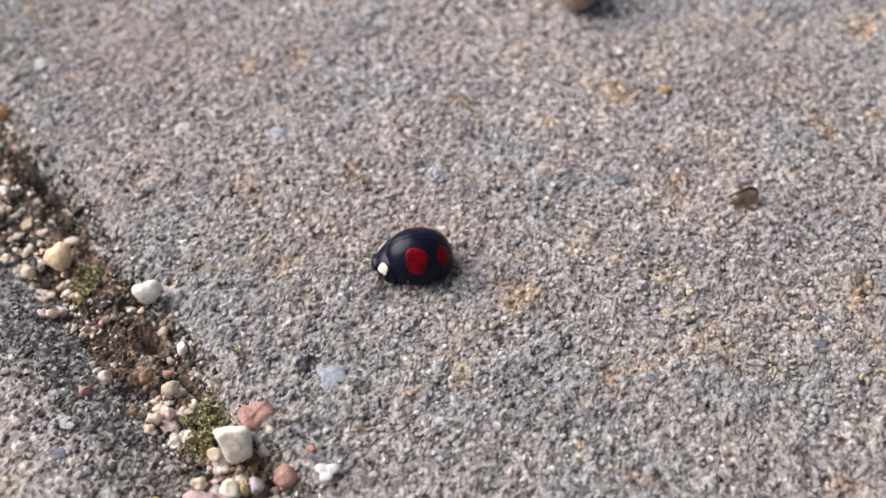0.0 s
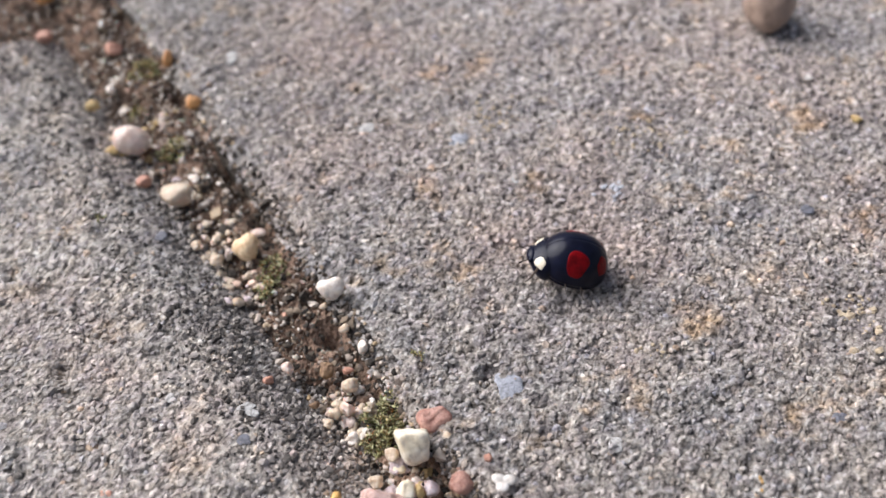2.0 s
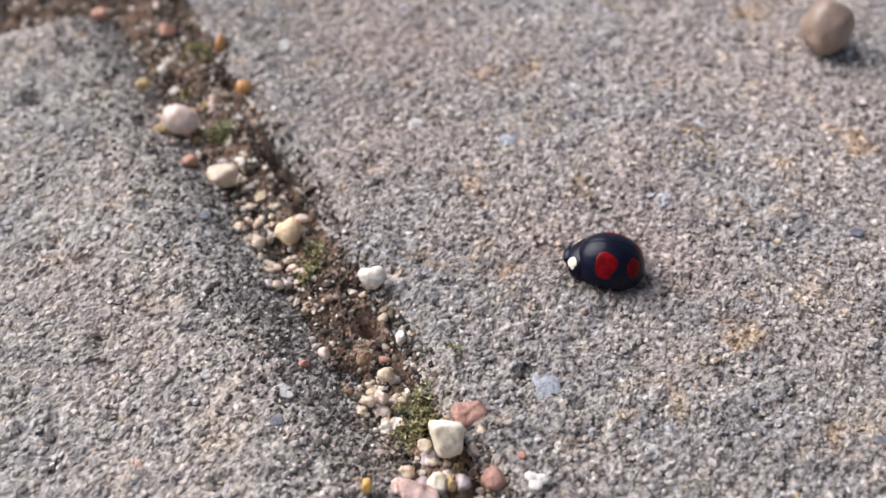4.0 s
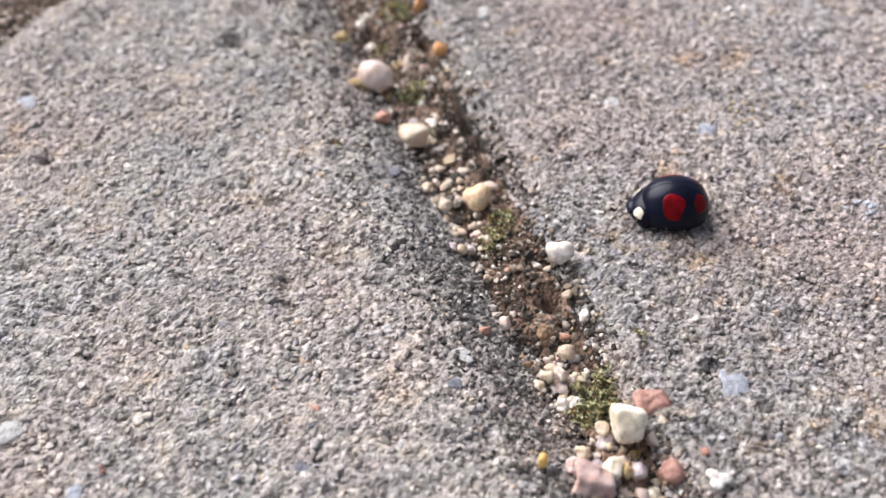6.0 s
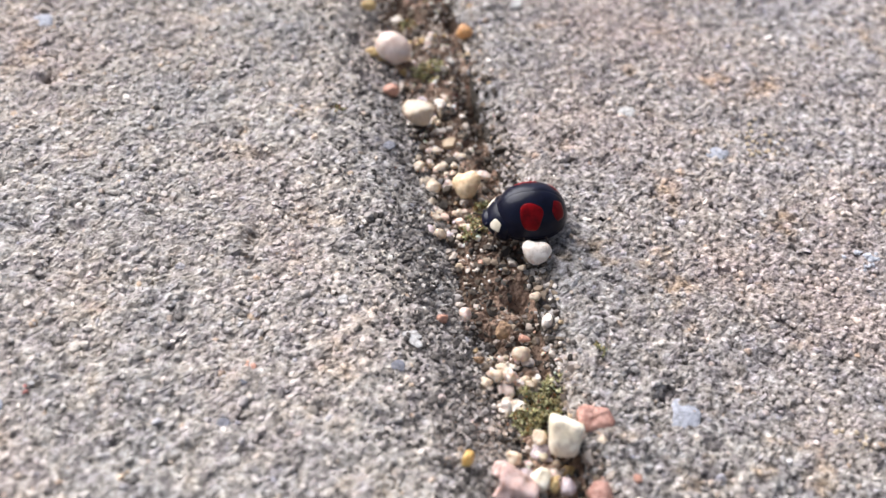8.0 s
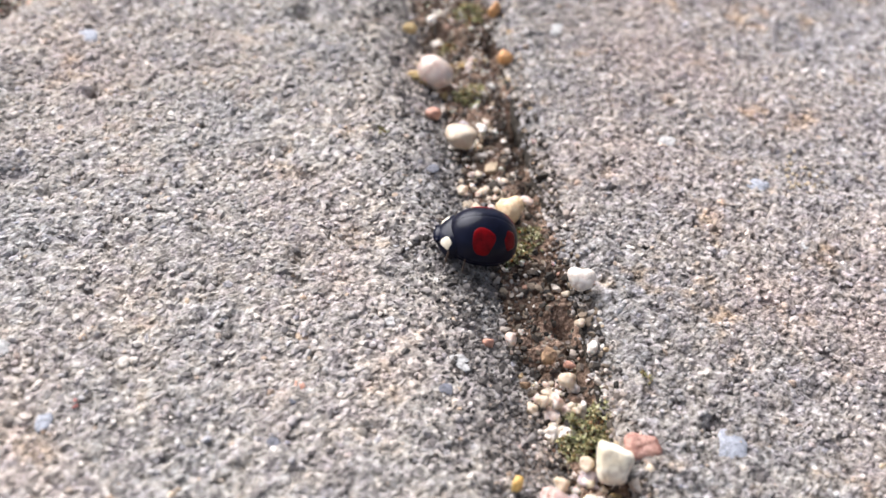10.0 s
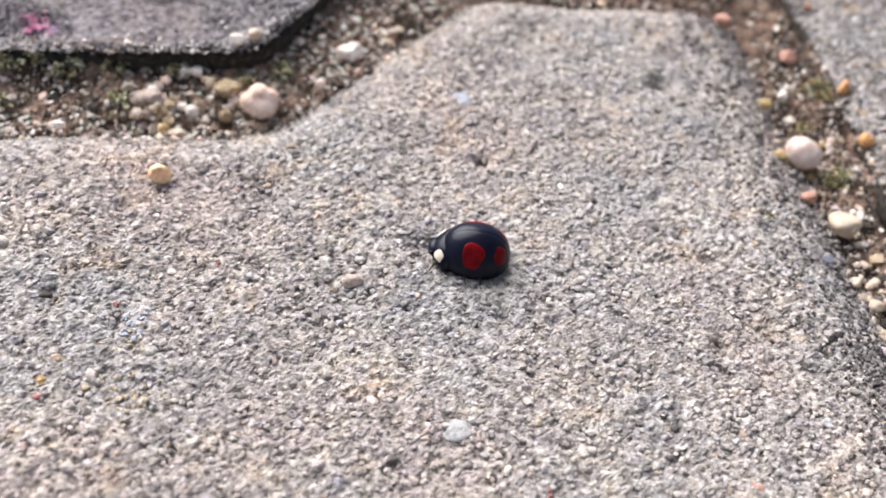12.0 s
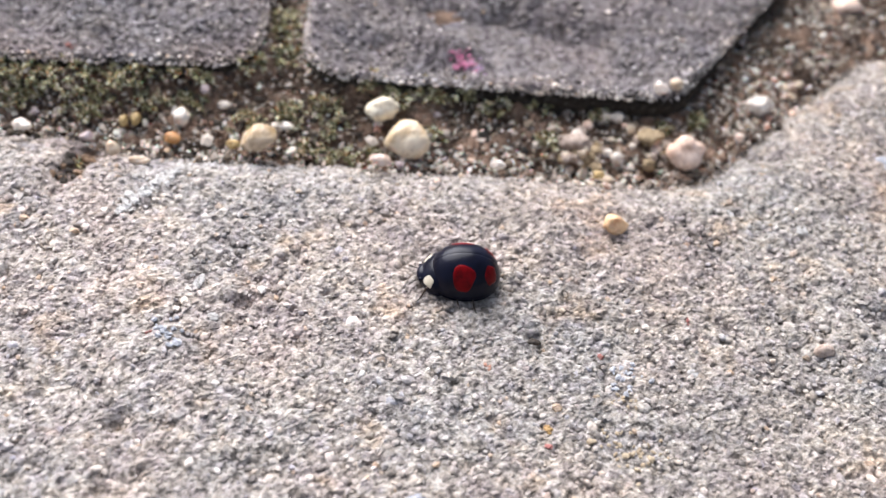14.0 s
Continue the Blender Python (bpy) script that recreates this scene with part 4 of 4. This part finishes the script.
pebble(65.7, 32.6, 0.36, 0.47, 0.38, 0.34, -14, ochre, 81, "tiny yellow grain on the paver")

# coloured chips in the concrete
flush_stone(paver_a, 29.6, 16.1, 0.00, 1.01, 1.26, -9, bluestone, 200)
flush_stone(paver_a, 16.9, 59.0, 0.00, 0.63, 1.13, -9, palestone, 201)
fleck(paver_b, -36.2, 25.4, 0.14, 0.17, 4, 0.16, redstone, "small red grain cluster in the concrete")
fleck(paver_b, -41.5, 19.7, 0.15, 0.14, 4, 0.16, redstone, "small red grain cluster in the concrete")
fleck(paver_b, -43.7, 12.6, 0.20, 0.20, 7, 0.16, ochrestone, "small ochre grain cluster in the concrete")
fleck(paver_b, -43.2, 11.4, 0.12, 0.12, 4, 0.16, redstone, "small red grain cluster in the concrete")
fleck(paver_b, -71.1, 10.4, 0.12, 0.13, 4, 0.16, redstone, "small red grain cluster in the concrete")
fleck(paver_b, -10.5, 12.2, 0.14, 0.14, 4, 0.16, redstone, "small red grain cluster in the concrete")
flush_stone(paver_b, -11.9, 10.8, 0.00, 0.48, 0.78, 0, bluestone, 208)
flush_stone(paver_b, -22.6, 48.8, 0.00, 1.05, 1.09, 0, bluestone, 209)
flush_stone(paver_b, -16.9, 15.5, 0.00, 1.02, 0.88, 7, palestone, 210)
fleck(paver_c, -59.4, 46.9, 0.5, 0.55, 60, 0.19, pinkstone, "faded magenta paint fleck")
fleck(paver_c, -58.4, 46.7, 0.5, 0.5, 34, 0.18, lilacstone, "faded lilac paint fleck")
fleck(paver_d, -90.7, 34.6, 0.26, 0.29, 4, 0.16, redstone, "small red grain cluster in the concrete")
flush_stone(paver_a, 34.7, 9.5, 0.00, 0.46, 0.62, -9, palestone, 219)
flush_stone(paver_b, 7.2, 22.2, 0.00, 0.34, 0.46, 0, palestone, 220)
flush_stone(paver_b, 12.1, 19.9, 0.00, 0.67, 0.35, 0, palestone, 221)
flush_stone(paver_a, 36.5, 35.1, 0.00, 0.32, 0.49, -15, palestone, 222)
fleck(paver_a, 42.3, 4.4, 0.23, 0.29, 7, 0.16, ochrestone, "small ochre grain cluster in the concrete")
flush_stone(paver_a, 56.8, 24.7, 0.00, 0.55, 0.5, -22, slate, 224)
fleck(paver_b, -39.6, 18.6, 0.7, 0.7, 26, 0.18, bluepale, "pale bluish grains in the concrete")
flush_stone(paver_b, -49.9, 4.7, 0.00, 0.7, 0.9, 82, bluestone, 226)
flush_stone(paver_a, 33.6, 41.3, 0.00, 0.7, 1.0, 119, bluestone, 227)
fleck(paver_a, 43.5, 31.2, 0.5, 0.5, 26, 0.18, bluepale, "pale bluish grains in the concrete")
fleck(paver_b, -70.0, 11.3, 0.7, 0.7, 26, 0.18, bluepale, "pale bluish grains in the concrete")
flush_stone(paver_b, -34.6, 37.6, 0.00, 0.42, 0.4, 50, palestone, 230)
flush_stone(paver_b, -28.8, 37.9, 0.00, 0.55, 0.5, 87, palestone, 231)
flush_stone(paver_b, -65.7, 16.9, 0.00, 0.36, 0.3, 124, whitechip, 232)
flush_stone(paver_b, -67.8, 13.5, 0.00, 0.45, 0.35, 161, palestone, 233)
flush_stone(paver_b, -35.1, 20.7, 0.00, 0.42, 0.36, 18, palestone, 234)
flush_stone(paver_b, -56.6, 12.6, 0.00, 0.32, 0.28, 55, whitechip, 235)
flush_stone(paver_b, -70.1, 16.0, 0.00, 0.8, 0.36, 92, palestone, 236)
flush_stone(paver_b, -74.1, 15.6, 0.00, 0.55, 0.36, 129, palestone, 237)
flush_stone(paver_a, 64.8, 39.0, 0.00, 0.4, 0.36, 166, whitechip, 238)
flush_stone(paver_a, 26.6, 45.1, 0.00, 0.8, 0.7, 23, palestone, 239)
flush_stone(paver_b, 12.4, 19.3, 0.00, 0.3, 0.55, 60, palestone, 240)
flush_stone(paver_a, 49.4, 7.0, 0.00, 0.5, 0.55, 97, slate, 241)
flush_stone(paver_a, 61.2, 5.1, 0.00, 0.6, 0.5, 134, slate, 242)
flush_stone(paver_a, 62.5, 6.6, 0.00, 0.45, 0.4, 171, slate, 243)
flush_stone(paver_b, 5.6, 11.8, 0.00, 0.5, 0.5, 28, slate, 244)
flush_stone(paver_b, 1.8, 11.6, 0.00, 0.4, 0.45, 65, slate, 245)
flush_stone(paver_b, 2.1, 14.9, 0.00, 0.45, 0.45, 102, slate, 246)
flush_stone(paver_b, 11.6, 17.3, 0.00, 0.5, 0.45, 139, slate, 247)
flush_stone(paver_b, 8.2, 38.0, 0.00, 0.5, 0.5, 176, slate, 248)
fleck(paver_b, -38.3, 12.8, 1.3, 1.1, 40, 0.17, tan, "ochre-stained grains in the concrete")
fleck(paver_b, -39.4, 16.6, 0.6, 0.5, 12, 0.17, tan, "ochre-stained grains in the concrete")
fleck(paver_a, 55.4, 14.2, 0.9, 1.3, 46, 0.17, tan, "ochre-stained grains in the concrete")
fleck(paver_a, 37.7, 43.6, 1.4, 1.3, 34, 0.17, tan, "ochre-stained grains in the concrete")
fleck(paver_a, 48.4, 36.8, 1.6, 1.3, 34, 0.17, tan, "ochre-stained grains in the concrete")
fleck(paver_a, 57.5, 4.4, 0.9, 0.6, 22, 0.17, tan, "ochre-stained grains in the concrete")
fleck(paver_a, 63.1, 1.4, 0.9, 0.5, 18, 0.17, tan, "ochre-stained grains in the concrete")
fleck(paver_a, 67.0, 25.8, 0.9, 0.9, 20, 0.17, tan, "ochre-stained grains in the concrete")
fleck(paver_a, 39.9, 15.4, 0.5, 0.5, 12, 0.17, tan, "ochre-stained grains in the concrete")
fleck(paver_b, 2.2, 16.0, 0.18, 0.14, 5, 0.16, salmon, "small salmon grain cluster in the concrete")
fleck(paver_b, -48.6, 16.1, 0.18, 0.14, 5, 0.16, salmon, "small salmon grain cluster in the concrete")
fleck(paver_b, -78.6, 20.6, 0.3, 0.5, 26, 0.17, limewash, "pale lime streak on the paver")
fleck(paver_b, -78.3, 21.6, 0.3, 0.5, 26, 0.17, limewash, "pale lime streak on the paver")
fleck(paver_b, -78.0, 22.5, 0.3, 0.5, 26, 0.17, limewash, "pale lime streak on the paver")
fleck(paver_b, -77.7, 23.5, 0.3, 0.5, 26, 0.17, limewash, "pale lime streak on the paver")
fleck(paver_b, -77.4, 24.4, 0.3, 0.5, 26, 0.17, limewash, "pale lime streak on the paver")
fleck(paver_b, -77.1, 25.4, 0.3, 0.5, 26, 0.17, limewash, "pale lime streak on the paver")


# little pale grains crowded round the moss and below the honey-coloured pebble, and small gravel where the joint widens
def handful(count, x, y, reach, small, big, kinds, seed, label, sunk=0.0):
    r = random.Random(seed)
    for k in range(count):
        a, d = r.uniform(0, 2 * math.pi), reach * math.sqrt(r.random())
        px, py, size = x + d * math.cos(a), y + d * math.sin(a) * 1.3, r.uniform(small, big)
        pz = float(bed_level(np.array([[px, py]]))[0])
        for slab in (paver_a, paver_b):
            h, inside = level(slab, np.array([[px, py]]))
            if inside[0] > 0:
                pz = max(pz, float(h[0]))
        pebble(px, py, pz + 0.3 * size - sunk, size, size * r.uniform(0.75, 1.0), size * r.uniform(0.65, 0.9), r.uniform(0, 180), r.choice(kinds), seed + k, label)


handful(34, 18.9, 18.3, 1.8, 0.26, 0.58, (cream, quartz, cream, white), 600, "tiny translucent cream quartz grain beside moss")
handful(26, 13.2, 32.4, 2.0, 0.22, 0.5, (quartz, cream, lilac, peach, cream), 640, "tiny pale quartz grain on the joint sand")
handful(30, 21.6, 10.4, 2.5, 0.3, 0.72, (cream, quartz, pink, ochre, ivory, lilac), 680, "small mixed quartz gravel piece in the joint")
handful(24, 12.2, 37.6, 2.0, 0.24, 0.5, (cream, quartz, cream, peach), 980, "tiny pale quartz grain on the joint sand")
handful(12, 11.0, 45.2, 1.6, 0.22, 0.45, (cream, quartz, lilac), 1020, "tiny pale quartz grain on the joint sand")
handful(20, 8.2, 52.5, 3.2, 0.25, 0.5, (cream, white, ochre, quartz), 720, "tiny pale quartz grain on the joint sand")
handful(22, -60, 38.6, 5.0, 0.25, 0.5, (cream, quartz, lilac, peach), 760, "tiny pale grain on the dark joint soil")
handful(34, -45, 43.2, 4.2, 0.25, 0.62, (cream, quartz, peach, white), 800, "tiny pale grain on the dark joint soil")
handful(26, -47.6, 42.2, 1.9, 0.3, 0.75, (drabpink, drabpink, drab, cream), 910, "rough crumb of pinkish-beige mortar in the joint", 0.1)
handful(16, -42.0, 44.8, 1.5, 0.3, 0.7, (drab, drab, drabpink, cream), 950, "rough crumb of ochre-brown mortar in the joint", 0.1)
handful(18, -33, 56, 3.4, 0.25, 0.5, (cream, quartz, peach, salmon), 840, "tiny pale grain on the dark joint soil")
handful(34, -84.9, 24.2, 1.7, 0.22, 0.45, (dark, brown, dark), 870, "dark soil crumb in a chipped notch of the paver", 0.9)
for n, (x, y) in enumerate(((24.4, 20.4), (3.7, 41.6))):
    tuft = moss_cushion(x, y, 0.55, 0.25, 60, "tiny yellow-green lichen speck on the paver", 900 + n)
    tuft.location.z = 0.0

# a dry husk on the warm paver: a dark arched rim with a thin amber skin hanging from it
husk = tagged(new("seed_husk"), "thin amber seed husk with a dark curled rim on the paver", "husk")
rim_bm, skin_bm = bmesh.new(), bmesh.new()
rim_rows, skin_rows = [], []
for k in range(17):
    a = radians(-12 + 196 * k / 16)
    spine = Vector((1.1 * math.cos(a), 0.3 * math.sin(a * 2), 0.14 + 0.82 * max(0.0, math.sin(a)) ** 0.8))
    thick = 0.05 + 0.11 * math.sin(math.pi * k / 16)
    rim_rows.append([rim_bm.verts.new((spine + Vector((math.cos(b) * thick * math.cos(a), math.sin(b) * thick, math.cos(b) * thick * math.sin(a)))) * MM) for b in [j * math.pi / 3 for j in range(6)]])
    hem = Vector((0.86 * math.cos(a) + 0.05 * math.sin(k * 2.1), -0.95 - 0.1 * math.sin(k * 1.3), 0.06))
    skin_rows.append([skin_bm.verts.new((spine.lerp(hem, j / 6) + Vector((0, -0.12, 0.26)) * math.sin(math.pi * j / 6)) * MM) for j in range(7)])
for p, q in zip(rim_rows, rim_rows[1:]):
    for j in range(6):
        rim_bm.faces.new((p[j], p[(j + 1) % 6], q[(j + 1) % 6], q[j]))
rim_bm.faces.new(rim_rows[0])
rim_bm.faces.new(rim_rows[-1])
for p, q in zip(skin_rows, skin_rows[1:]):
    for j in range(6):
        skin_bm.faces.new((p[j], p[j + 1], q[j + 1], q[j]))
bmesh.ops.solidify(skin_bm, geom=skin_bm.faces[:], thickness=0.04 * MM)
for shape in (rim_bm, skin_bm):
    bmesh.ops.recalc_face_normals(shape, faces=shape.faces)
    for face in shape.faces:
        face.smooth = True
part("rim", rim_bm, husk_brown, husk, "dark brown rim")
part("skin", skin_bm, husk_amber, husk, "translucent amber skin")
husk.matrix_world = pose(64.3 * MM, 18.9 * MM, 0.1 * MM, 0, 0, -24)


# ---- the ladybird: it looks along its own +x, feet at z = 0 ----
beetle = tagged(new("ladybird"), "glossy black ladybird with red spots walking over the pavers", "beetle")
CX, CZ, FRONT, REAR, HALF, HIGH = -0.72, 0.50, 2.68, 2.56, 2.24, 2.54


def dome(c):
    """A point on the wing covers' dome from a direction, in metres."""
    x, y, z = c
    x = abs(x) ** 0.88 * (1 if x > 0 else -1)  # blunt fore and aft
    return Vector(((CX + (FRONT if x > 0 else REAR) * x) * MM, HALF * y * MM, (CZ + HIGH * z - 0.025 * math.exp(-(y * 28) ** 2)) * MM))


def wing_cover(side):
    bm, rows = bmesh.new(), []
    for i in range(49):
        a = math.pi * i / 48
        row = []
        for j in range(33):
            t = math.pi / 2 * j / 32 * 1.1
            # j runs from the seam on the back down to the rim, which curls in below
            c = Vector((math.cos(a), math.sin(a) * math.sin(t) * side, math.sin(a) * math.cos(t)))
            if c.z < 0:
                c.y *= 0.94
            c.y += side * 0.004
            row.append(bm.verts.new(dome(c)))
        rows.append(row)
    for p, q in zip(rows, rows[1:]):
        for j in range(32):
            bm.faces.new((p[j], p[j + 1], q[j + 1], q[j]))
    bmesh.ops.remove_doubles(bm, verts=bm.verts, dist=1e-7)
    bmesh.ops.recalc_face_normals(bm, faces=bm.faces)
    for face in bm.faces:
        face.smooth = True
    return part("wing_cover", bm, shell_black, beetle)


def patch_on(surface, name, owner, direction, along, across, seed, material, label, taper=0.0):
    """A coloured patch on a curved shell, a hair proud of it, with an uneven outline."""
    c = Vector(direction).normalized()
    u = (Vector((1, 0, 0)) - c * c.x).normalized()
    w = c.cross(u)
    r = random.Random(seed)
    wob = [(r.uniform(0.02, 0.07), r.uniform(0, 6.28)) for _ in range(4)]
    bm, rings = bmesh.new(), []
    centre = bm.verts.new(surface(c * 1.013))
    for k in range(1, 9):
        ring = []
        for i in range(40):
            a = 2 * math.pi * i / 40
            grow = (1 + sum(s * math.sin((n + 2) * a + ph) for n, (s, ph) in enumerate(wob))) * k / 8
            slim = 1 - taper * math.sin(a) * (1 if c.y > 0 else -1)
            d = (c + u * (math.cos(a) * along * slim * grow) + w * (math.sin(a) * across * grow)).normalized()
            ring.append(bm.verts.new(surface(d * (1.013 if k < 8 else 0.996))))
        rings.append(ring)
    for i in range(40):
        bm.faces.new((centre, rings[0][i], rings[0][(i + 1) % 40]))
    for p, q in zip(rings, rings[1:]):
        for i in range(40):
            bm.faces.new((p[i], q[i], q[(i + 1) % 40], p[(i + 1) % 40]))
    bmesh.ops.recalc_face_normals(bm, faces=bm.faces)
    for face in bm.faces:
        face.smooth = True
    return part(name, bm, material, owner, label)


for side in (1, -1):
    cover = wing_cover(side)
    patch_on(dome, "red_spot", cover, (0.07, 0.75 * side, 0.60), 0.29, 0.45, 5, shell_red, "large red shoulder spot", 0.4)
    patch_on(dome, "red_spot", cover, (-0.65, 0.49 * side, 0.56), 0.25, 0.33, 9, shell_red, "small red rear spot")


def ball(sx, sy, sz, x, y, z, levels=3):
    bm = bmesh.new()
    bmesh.ops.create_icosphere(bm, subdivisions=levels, radius=1)
    for v in bm.verts:
        v.co = Vector(((x + sx * v.co.x) * MM, (y + sy * v.co.y) * MM, (z + sz * v.co.z) * MM))
    for face in bm.faces:
        face.smooth = True
    return bm


part("underside", ball(2.75, 2.1, 0.36, -0.45, 0, 0.46), leg_brown, beetle, "dark brown underside")
# neck shield: wide behind, narrower in front, sloping down to the head
def shield_at(c):
    x, y, z = c
    f = max(0.0, 0.2 + 0.75 * x)
    return Vector(((1.46 + 1.16 * x) * MM, 1.82 * y * (1 - 0.36 * f * f) * MM, (0.50 + (1.46 - 0.72 * f) * z) * MM))


bm = bmesh.new()
bmesh.ops.create_icosphere(bm, subdivisions=4, radius=1)
for v in bm.verts:
    v.co = shield_at(v.co)
for face in bm.faces:
    face.smooth = True
shield = part("neck_shield", bm, shell_black, beetle)
for side in (1, -1):
    patch_on(shield_at, "pale_patch", shield, (0.44, 0.74 * side, 0.52), 0.35, 0.35, 15, shell_ivory, "ivory side patch")
head = part("head", ball(0.50, 0.80, 0.50, 2.30, 0, 0.58), shell_black, beetle)
for side in (1, -1):
    part("eye", ball(0.17, 0.15, 0.19, 2.50, 0.66 * side, 0.68, 2), shell_black, head)
    bm = bmesh.new()
    last = None
    for k in range(6):
        f = k / 5
        at = Vector(((2.58 + 0.75 * f) * MM, (0.45 + 0.45 * f) * side * MM, (0.55 - 0.18 * f) * MM))
        r = (0.045 + 0.05 * max(0, f - 0.6) * 2.5) * MM
        ring = [bm.verts.new(at + Vector((0, math.cos(a) * r, math.sin(a) * r))) for a in (0, 1.26, 2.51, 3.77, 5.03)]
        if last:
            for i in range(5):
                bm.faces.new((last[i], last[(i + 1) % 5], ring[(i + 1) % 5], ring[i]))
        last = ring
    bm.faces.new(last)
    part("antenna", bm, leg_brown, head, "thin brown clubbed antenna")


def leg_mesh(side, reach, forward):
    """Thigh out and up, shin down to the ground, foot flat; the hip is at its origin."""
    hip, knee = Vector((0, 0, 0)), Vector((forward * 0.5, side * reach * 0.55, 0.18))
    ankle, toe = Vector((forward * 0.95, side * reach * 0.95, -0.42)), Vector((forward * 1.25, side * reach * 1.18, -0.46))
    bm, last = bmesh.new(), None
    for at, r in ((hip, 0.13), (hip.lerp(knee, 0.5), 0.16), (knee, 0.10), (knee.lerp(ankle, 0.6), 0.07), (ankle, 0.055), (toe, 0.04)):
        way = Vector((forward, side * reach, 0)).normalized()
        over = way.cross(Vector((0, 0, 1)))
        ring = [bm.verts.new((at + over * (math.cos(a) * r) + Vector((0, 0, 1)) * (math.sin(a) * r)) * MM) for a in [k * math.pi / 3 for k in range(6)]]
        if last:
            for i in range(6):
                bm.faces.new((last[i], last[(i + 1) % 6], ring[(i + 1) % 6], ring[i]))
        last = ring
    bm.faces.new(last)
    bmesh.ops.recalc_face_normals(bm, faces=bm.faces)
    return bm


legs = []
for n, (x, reach, forward) in enumerate(((1.55, 1.5, 0.7), (0.25, 1.85, -0.1), (-1.0, 1.8, -0.8))):
    for side in (1, -1):
        leg = part("leg", leg_mesh(side, reach, forward), leg_brown, beetle)
        hip = (x * MM, 0.75 * side * MM, 0.52 * MM)
        leg.location = hip
        legs.append((leg, hip, side, (n + (side > 0)) % 2))


def motions():
    # seconds, place (mm), heading, dip of the head and lean (degrees) of the ladybird
    path = [
        (0.0, 38.14, 23.02, 161.2, 0.4, 2.9),
        (0.5, 36.72, 24.19, 128.2, -9.2, 0.4),
        (1.0, 36.99, 24.45, 131.8, -7.8, -0.2),
        (1.5, 36.73, 24.37, 150.2, -10.1, 1.0),
        (2.0, 36.40, 24.32, 159.9, -15.8, 3.6),
        (2.2, 37.22, 24.27, 148.6, -5.5, 3.4),
        (4.3, 36.00, 26.18, 150.2, -2.4, -0.7),
        (4.5, 34.95, 27.21, 142.5, -3.0, -1.1),
        (5.0, 31.27, 30.12, 145.9, -1.8, 0.2),
        (5.5, 28.86, 31.69, 156.6, 1.2, -0.0),
        (6.0, 28.17, 31.76, 170.8, 4.9, 0.9),
        (6.5, 25.99, 31.56, 167.9, 8.8, 1.1),
        (7.0, 22.51, 30.10, 194.3, 11.3, 3.0),
        (7.2, 21.33, 29.89, 196.7, 5.9, 0.9),
        (8.2, 18.20, 31.05, 188.0, 6.0, -0.5),
        (9.3, 15.26, 30.56, 181.2, 11.7, -1.7),
        (9.5, 14.35, 30.68, 184.6, 7.3, -0.7),
        (10.0, 11.84, 30.17, 186.4, -5.0, -0.3),
        (10.5, 7.08, 30.58, 189.6, -4.3, 1.9),
        (11.0, -0.81, 30.18, 178.6, 0.1, 0.7),
        (11.5, -9.91, 30.69, 178.3, -1.8, -2.2),
        (12.0, -19.03, 30.56, 184.0, -0.7, -2.0),
        (12.5, -27.88, 28.68, 191.0, -0.6, 0.3),
        (13.0, -36.20, 28.21, 184.8, -0.3, -1.7),
        (13.5, -43.90, 26.45, 193.3, -2.2, -0.2),
        (14.0, -53.10, 22.78, 197.2, 1.0, 0.0),
    ]
    walk(beetle, [(t, pose(x * MM, y * MM, (0.04 + 0.2 * math.exp(-((x - 18.5) / 5) ** 4) + 2.4 * math.sin(radians(abs(pitch))) + 0.3 * math.exp(-((t - 1.5) / 1.2) ** 4)) * MM, roll, pitch, turn)) for t, x, y, turn, pitch, roll in path])
    # six legs, two sets of three in turn; the pace follows the way gone
    times = [round(0.1 * k, 1) for k in range(141)]
    xs = np.interp(times, [p[0] for p in path], [p[1] for p in path])
    ys = np.interp(times, [p[0] for p in path], [p[2] for p in path])
    gone = np.concatenate([[0], np.cumsum(np.hypot(np.diff(xs), np.diff(ys)))])
    for leg, hip, side, which in legs:
        rows = []
        for t, g in zip(times, gone):
            phase = 2 * math.pi * (g / 3.2) + math.pi * which
            rows.append((t, pose(*hip, max(0.0, math.cos(phase)) * 9 * side, 0, -side * 15 * math.sin(phase))))
        walk(leg, rows)


motions()
